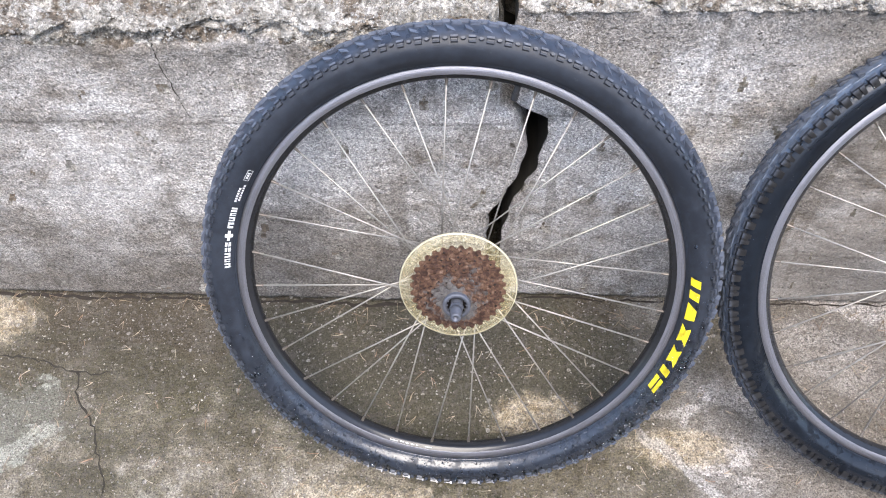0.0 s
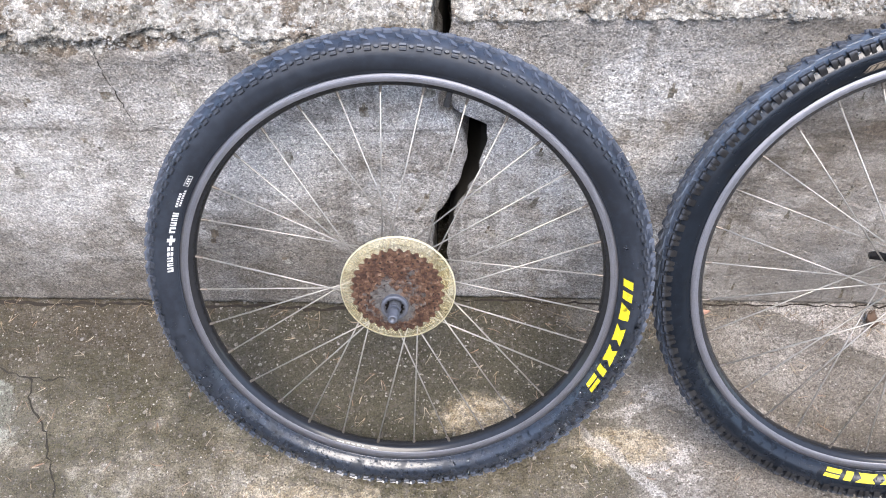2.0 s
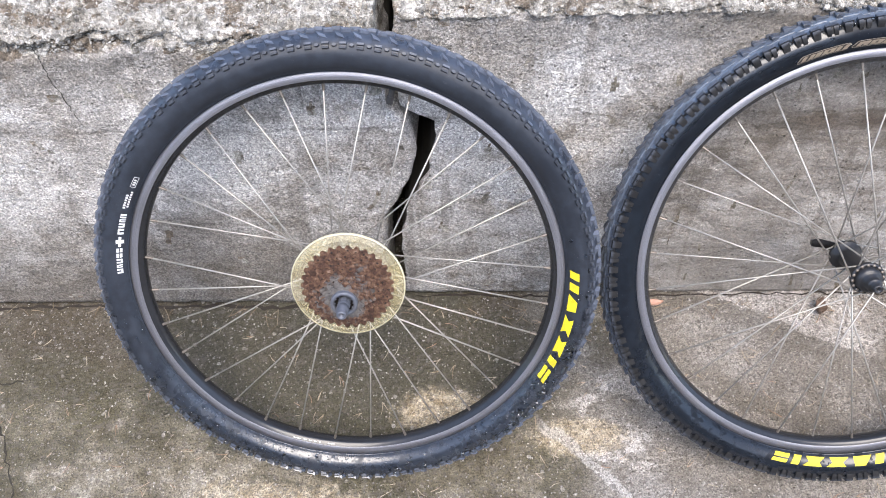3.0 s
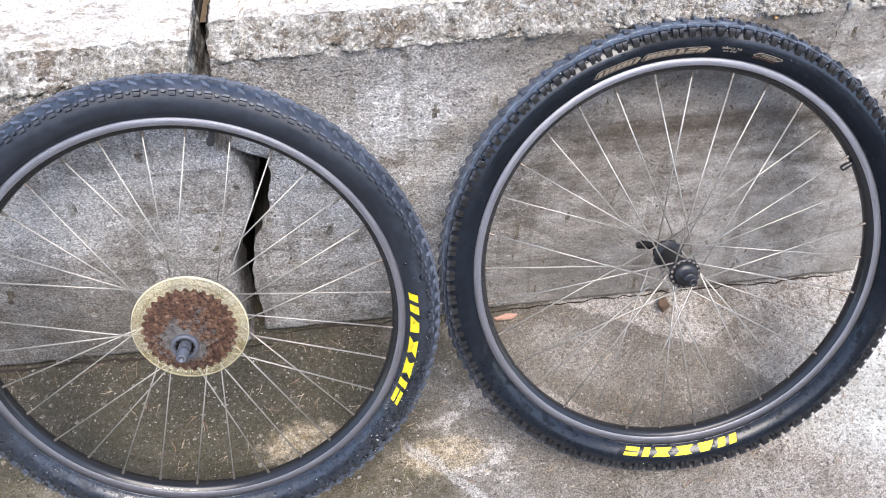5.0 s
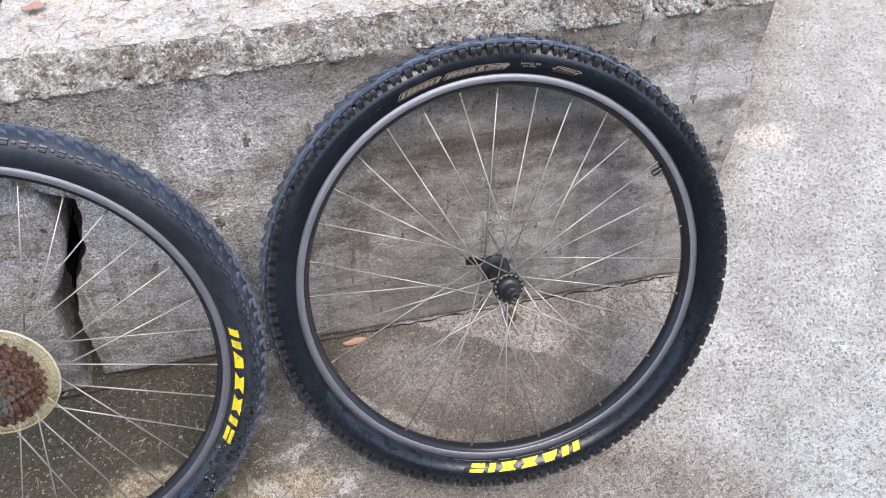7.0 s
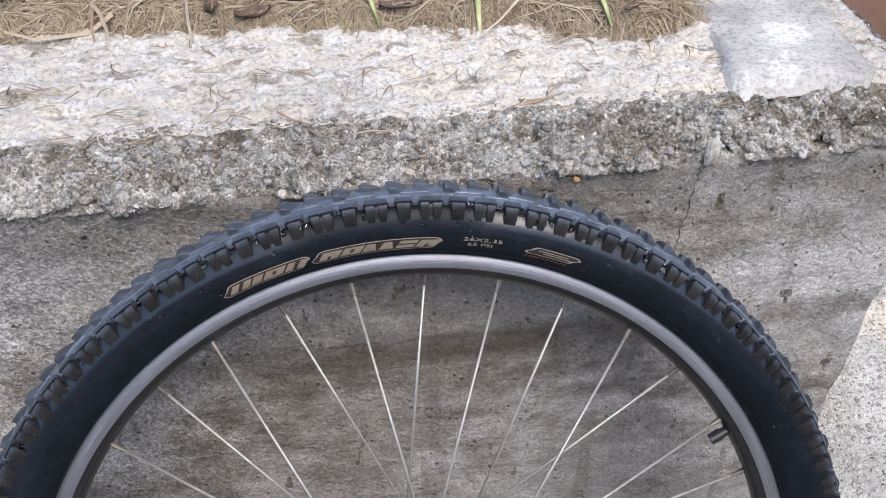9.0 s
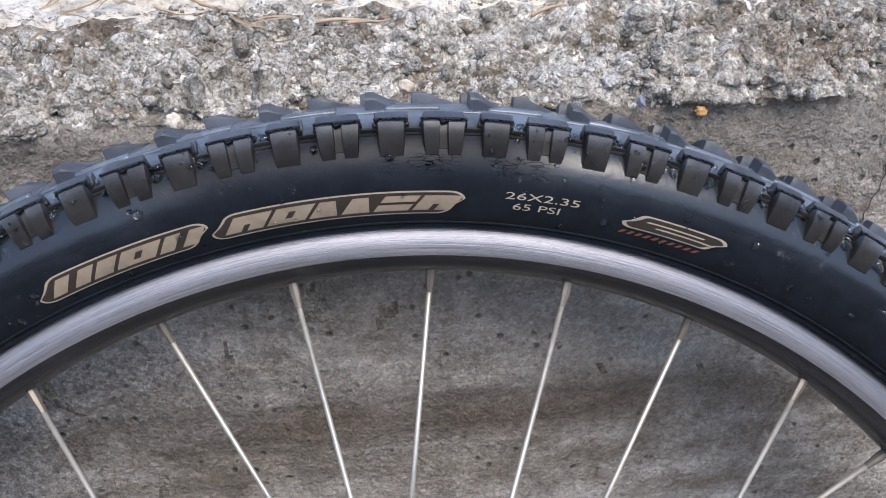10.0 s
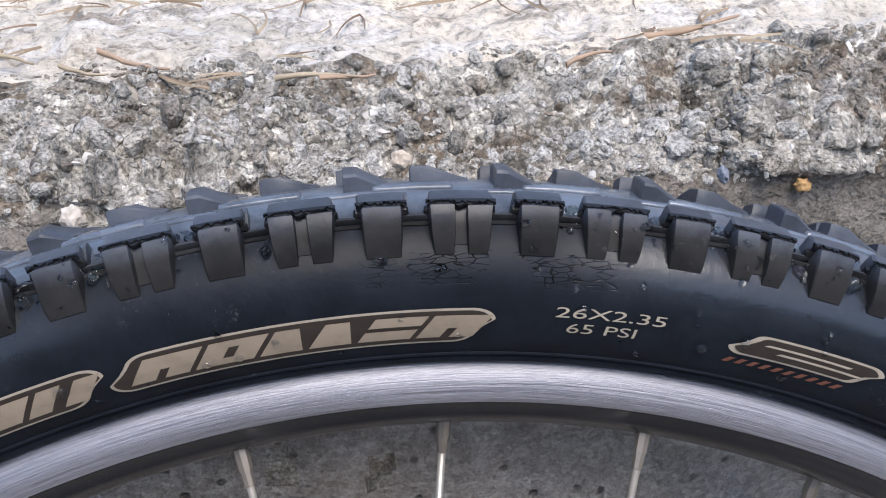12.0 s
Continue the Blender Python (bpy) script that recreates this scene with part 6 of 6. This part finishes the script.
part("axle", revolve([(0.0135, 0.040), (0.013, 0.0445), (0.0105, 0.0455), (0.0102, 0.056), (0.0, 0.058)], 28), M_BLACKHUB, front)
for i in range(16):
    for y in (-0.0412, 0.0412):
        a = (143.43 + 22.5 * i + (67.5 if i % 2 == 0 else -67.5)) * DEG
        part("spoke_head", revolve([(0.0, y - 0.0008 * (1 if y < 0 else -1)), (0.0019, y), (0.0023, y + 0.001 * (1 if y < 0 else -1))], 8), M_NIPPLE, hub2).location = (0.0186 * math.cos(a), 0, 0.0186 * math.sin(a))
lever = []
for k, (x, z, w) in enumerate(((0.0, 0.0, 0.008), (-0.010, 0.004, 0.007), (-0.021, 0.008, 0.0055), (-0.032, 0.010, 0.0065), (-0.039, 0.009, 0.0045))):
    lever.append([(x, 0.05 + 0.006 * (k > 0), z + w), (x, 0.056 + 0.006 * (k > 0), z + w * 0.6), (x, 0.056 + 0.006 * (k > 0), z - w * 0.6), (x, 0.05 + 0.006 * (k > 0), z - w)])
lv = [p for ring in lever for p in ring + [ring[0]]]
part("quick_release_lever", (lv, grid_faces(5, 5) + [(0, 1, 2, 3), (23, 22, 21, 20)]), M_BLACKHUB, front, "black quick-release lever")

# ---- litter ----
rng = np.random.default_rng(5)


spots = [(rng.uniform(-0.85, 1.15), rng.uniform(-0.62, -0.02), 0) for _ in range(520)]
litter = needles("ground_twigs", spots, 0.019, 0.0012, M_TWIG, rng, 0.12, ground_z, 0.9, 0.45)
tagged(litter, "dry twigs and needles strewn on the ground", "twigs", kind="stuff")
foot = [(rng.uniform(-0.8, 1.1), -0.004 - abs(rng.normal(0, 0.018)) - 0.014, 0) for _ in range(110)]
litter2 = needles("wall_foot_needles", foot, 0.028, 0.0013, M_OLDNEEDLE, rng, 0.2, ground_z, 0.8, 0.4)
tagged(litter2, "brown needles gathered along the wall's foot", "needles", kind="stuff")
grit = [(rng.uniform(-0.85, 1.5), rng.uniform(-0.7, -0.005)) for _ in range(3600)]
pebs = pebbles("ground_grit", [(x, y, ground_z(x, y) - 0.0004) for x, y in grit], 0.0006 + 0.0019 * rng.random(len(grit)) ** 4, M_PEBBLE, rng, 1, 0.6)
inset = [(rng.uniform(-0.85, 1.05), rng.uniform(-0.45, -0.01)) for _ in range(600)]
pebs2 = pebbles("inset_pebbles", [(x, y, ground_z(x, y) - 0.0008) for x, y in inset], 0.0011 + 0.0024 * rng.random(len(inset)) ** 3, M_PEBBLE, rng, 2, 0.5, True)
tagged(pebs2, "small round pebbles set in the concrete ground", "pebbles", kind="stuff")
tagged(pebs, "pale grit and small pebbles on the ground", "grit", kind="stuff")


def top_z(x, y):
    return WALL_TOP + 0.0345 if y > 0.1 else WALL_TOP + 0.027 + 0.1 * max(0, y - 0.03)


spots = [(rng.uniform(0.1, 1.08), rng.uniform(0.03, 0.22), 0) for _ in range(260)]
tagged(needles("wall_top_needles", spots, 0.022, 0.0011, M_OLDNEEDLE, rng, 0.2, top_z, 1.4, 0.5), "dry needles and twigs on top of the wall", "needles", kind="stuff")
mat_spots = []
for _ in range(15000):
    mx = rng.uniform(-0.5, 0.93)
    mat_spots.append((mx, bed_edge(mx) + abs(rng.normal(0, 0.075)) - 0.004, 0))
tagged(needles("pine_needle_mat", mat_spots, 0.04, 0.0012, M_NEEDLE, rng, 0.6, lambda x, y: soil_z(x, y) + 0.003, 1.2, 0.5), "thick mat of dry brown pine needles on the bed", "needles", kind="stuff")


gap_spots = [(rng.uniform(0.03, 0.095), rng.uniform(0.15, 0.26), 0) for _ in range(70)]
tagged(needles("crack_litter", gap_spots, 0.035, 0.0012, M_NEEDLE, rng, 0.25, lambda x, y: 0.535 + 0.03 * y, 1.2, 0.4), "dry needles and twigs caught in the wall's crack", "needles", kind="stuff")


long_spots = [(rng.uniform(0.05, 0.9), rng.uniform(0.2, 0.33), 0) for _ in range(26)]
tagged(needles("dry_stalks", long_spots, 0.11, 0.0035, M_TWIG, rng, 0.5, lambda x, y: soil_z(x, y) + 0.012, 0.9, 0.2), "long pale dry stalks on the pine needles", "stalks", kind="stuff")


def twig(points, thick, seed, material, label):
    """A dry twig lying on the wall's top, kinked and tapering."""
    rnd = random.Random(seed)
    (x0, y0), (x1, y1) = points
    rings, sides, n = [], 6, 9
    for i in range(n):
        t = i / (n - 1)
        x = x0 + (x1 - x0) * t + rnd.uniform(-0.0006, 0.0006)
        y = y0 + (y1 - y0) * t + 0.0018 * math.sin(3 * t + seed)
        z = top_z(x, y) + thick * 1.4 + 0.0012 * math.sin(2.4 * t + seed)
        rr = thick * (1 - 0.65 * t) * rnd.uniform(0.85, 1.15)
        rings += [(x, y + rr * math.cos(a), z + rr * math.sin(a)) for a in (2 * math.pi * k / sides for k in range(sides + 1))]
    ob = new("dry_twig", mesh_of("dry_twig", rings, grid_faces(n, sides + 1), material))
    return tagged(ob, label, "twig", "twigs on the wall's top")


for k, (pts, thick, m, label) in enumerate((
        (((0.643, 0.024), (0.668, 0.028)), 0.0010, M_OLDNEEDLE, "thin brown twig on the wall's broken edge"),
        (((0.655, 0.022), (0.672, 0.033)), 0.0008, M_TWIG, "thin pale twig on the wall's broken edge"),
        (((0.586, 0.060), (0.610, 0.044)), 0.0012, M_TWIG, "tan dry twig on top of the wall"),
        (((0.763, 0.049), (0.801, 0.058)), 0.0013, M_TWIG, "forked tan twig on top of the wall"),
        (((0.770, 0.056), (0.790, 0.050)), 0.0008, M_OLDNEEDLE, "thin brown twig on top of the wall"),
        (((0.730, 0.026), (0.747, 0.031)), 0.0010, M_TWIG, "short tan twig on the wall's broken edge"),
        (((0.552, 0.058), (0.568, 0.053)), 0.0012, M_OLDNEEDLE, "brown dry twig on top of the wall"),
        (((0.599, 0.108), (0.614, 0.118)), 0.0011, M_OLDNEEDLE, "brown dry twig on top of the wall"),
        (((0.576, 0.049), (0.592, 0.045)), 0.0009, M_OLDNEEDLE, "thin brown twig on top of the wall"))):
    twig(pts, thick, k + 1, m, label)


def leaf(name, x, y, z, length, width, turn, curl, material, label, tilt=0.0):
    v, n, m = [], 9, 5
    for i in range(n):
        t = i / (n - 1)
        w = width * math.sin(math.pi * min(1, t * 0.95 + 0.03)) ** 0.8
        for j in range(m):
            s = j / (m - 1) - 0.5
            v.append(((t - 0.5) * length, s * w, curl * (4 * s * s) * width + 0.25 * curl * length * (2 * t - 1) ** 2 + 0.0015 * math.sin(9 * t + 5 * s)))
    ob = new(name, mesh_of(name, v, grid_faces(n, m), material))
    mod = ob.modifiers.new("thickness", "SOLIDIFY")
    mod.thickness = 0.0007
    ob.matrix_world = pose(x, y, z, tilt, 0, turn)
    return tagged(ob, label, "leaf")


leaf("fallen_leaf", 0.455, -0.02, ground_z(0.455, -0.02) + 0.004, 0.042, 0.013, 6, 0.25, M_LEAFPINK, "pinkish dry leaf lying at the wall's foot")
leaf("fallen_leaf", 0.722, -0.035, ground_z(0.722, -0.035) + 0.007, 0.03, 0.02, 80, 0.6, M_LEAFBROWN, "curled dark brown dead leaf on the ground", 20)
leaf("fallen_leaf", 0.116, 0.14, WALL_TOP + 0.04, 0.03, 0.017, 15, 0.2, M_LEAFPINK, "pinkish dry leaf on top of the wall")
for x, y, l, w, a, c in ((0.36, 0.25, 0.05, 0.03, 40, 0.4), (0.53, 0.205, 0.03, 0.02, 100, 0.6), (0.565, 0.20, 0.035, 0.02, 20, 0.5), (0.60, 0.215, 0.04, 0.025, 160, 0.5), (0.69, 0.19, 0.042, 0.022, 5, 0.3), (0.80, 0.22, 0.05, 0.028, 0, 0.3), (0.73, 0.24, 0.05, 0.03, 60, 0.4), (0.88, 0.15, 0.03, 0.012, 40, 0.3), (0.2, 0.27, 0.05, 0.03, 130, 0.4)):
    leaf("fallen_leaf", x, y, soil_z(x, y) + 0.008, l * 0.9, w * 0.55, a, c, M_LEAFBROWN, "curled brown dead leaf on the pine needles", 12)

# a weathered stub of bark standing in the needles
bv = []
for k in range(9):
    t = k / 8
    for q in range(9):
        a = 2 * math.pi * q / 8
        rr = 0.017 * (1.15 - 0.35 * t) * (1 + 0.25 * noise.noise(Vector((math.cos(a) * 2, math.sin(a) * 2, t * 3))))
        bv.append((rr * math.cos(a), 0.6 * rr * math.sin(a) + 0.02 * t, -0.02 + 0.09 * t))
stub = new("bark_stub", mesh_of("bark_stub", bv, grid_faces(9, 9), M_BARK))
stub.matrix_world = pose(0.465, 0.225, soil_z(0.465, 0.225), -25, 0, 0)
tagged(stub, "grey-brown broken bark stub standing in the pine needles", "bark")


def blade(x, y, z, points, width, label):
    """A strap-shaped leaf drooping over the wall: points are offsets of its midrib."""
    s = M_BLADE
    v = []
    pts = [Vector(p) for p in points]
    n = len(pts)
    for i, p in enumerate(pts):
        d = (pts[min(i + 1, n - 1)] - pts[max(i - 1, 0)]).normalized()
        side = d.cross(Vector((0, -0.4, 1))).normalized()
        w = width * (1 - (i / (n - 1)) ** 2 * 0.85)
        v += [p - side * w / 2, p + Vector((0, 0, -w * 0.12)), p + side * w / 2]
    ob = new("strap_leaf", mesh_of("strap_leaf", v, grid_faces(n, 3), s))
    mod = ob.modifiers.new("thickness", "SOLIDIFY")
    mod.thickness = 0.0009
    ob.matrix_world = pose(x, y, z)
    return tagged(ob, label, "leaf", "strap leaves")


def blade_green():
    s = Shader("strap_leaf_green", 0.5)
    n = s.noise(40, 4, 0.6)
    s.put(s.ramp(n, (0.35, (0.20, 0.25, 0.09)), (0.52, (0.38, 0.40, 0.19)), (0.68, (0.58, 0.53, 0.30))), "Base Color")
    return s.mat


M_BLADE = blade_green()
for x, y, dx, dy, hgt, l in ((0.63, 0.30, 0.04, -0.125, 0.05, 0.011), (0.76, 0.29, -0.008, -0.145, 0.05, 0.010), (0.83, 0.28, 0.03, -0.14, 0.05, 0.012), (0.26, 0.33, 0.06, -0.11, 0.06, 0.015), (0.36, 0.33, 0.0, -0.115, 0.06, 0.009), (0.22, 0.24, 0.09, -0.03, 0.02, 0.011)):
    z0 = soil_z(x, y)
    end = soil_z(x + dx, y + dy) + 0.012
    pts = [(dx * t, dy * t, hgt * math.sin(math.pi * min(1, t * 1.02)) * (1 - 0.3 * t) + (end - z0) * t) for t in np.linspace(0, 1, 9)]
    blade(x, y, z0, pts, l, "drooping green-yellow strap leaf over the bed")
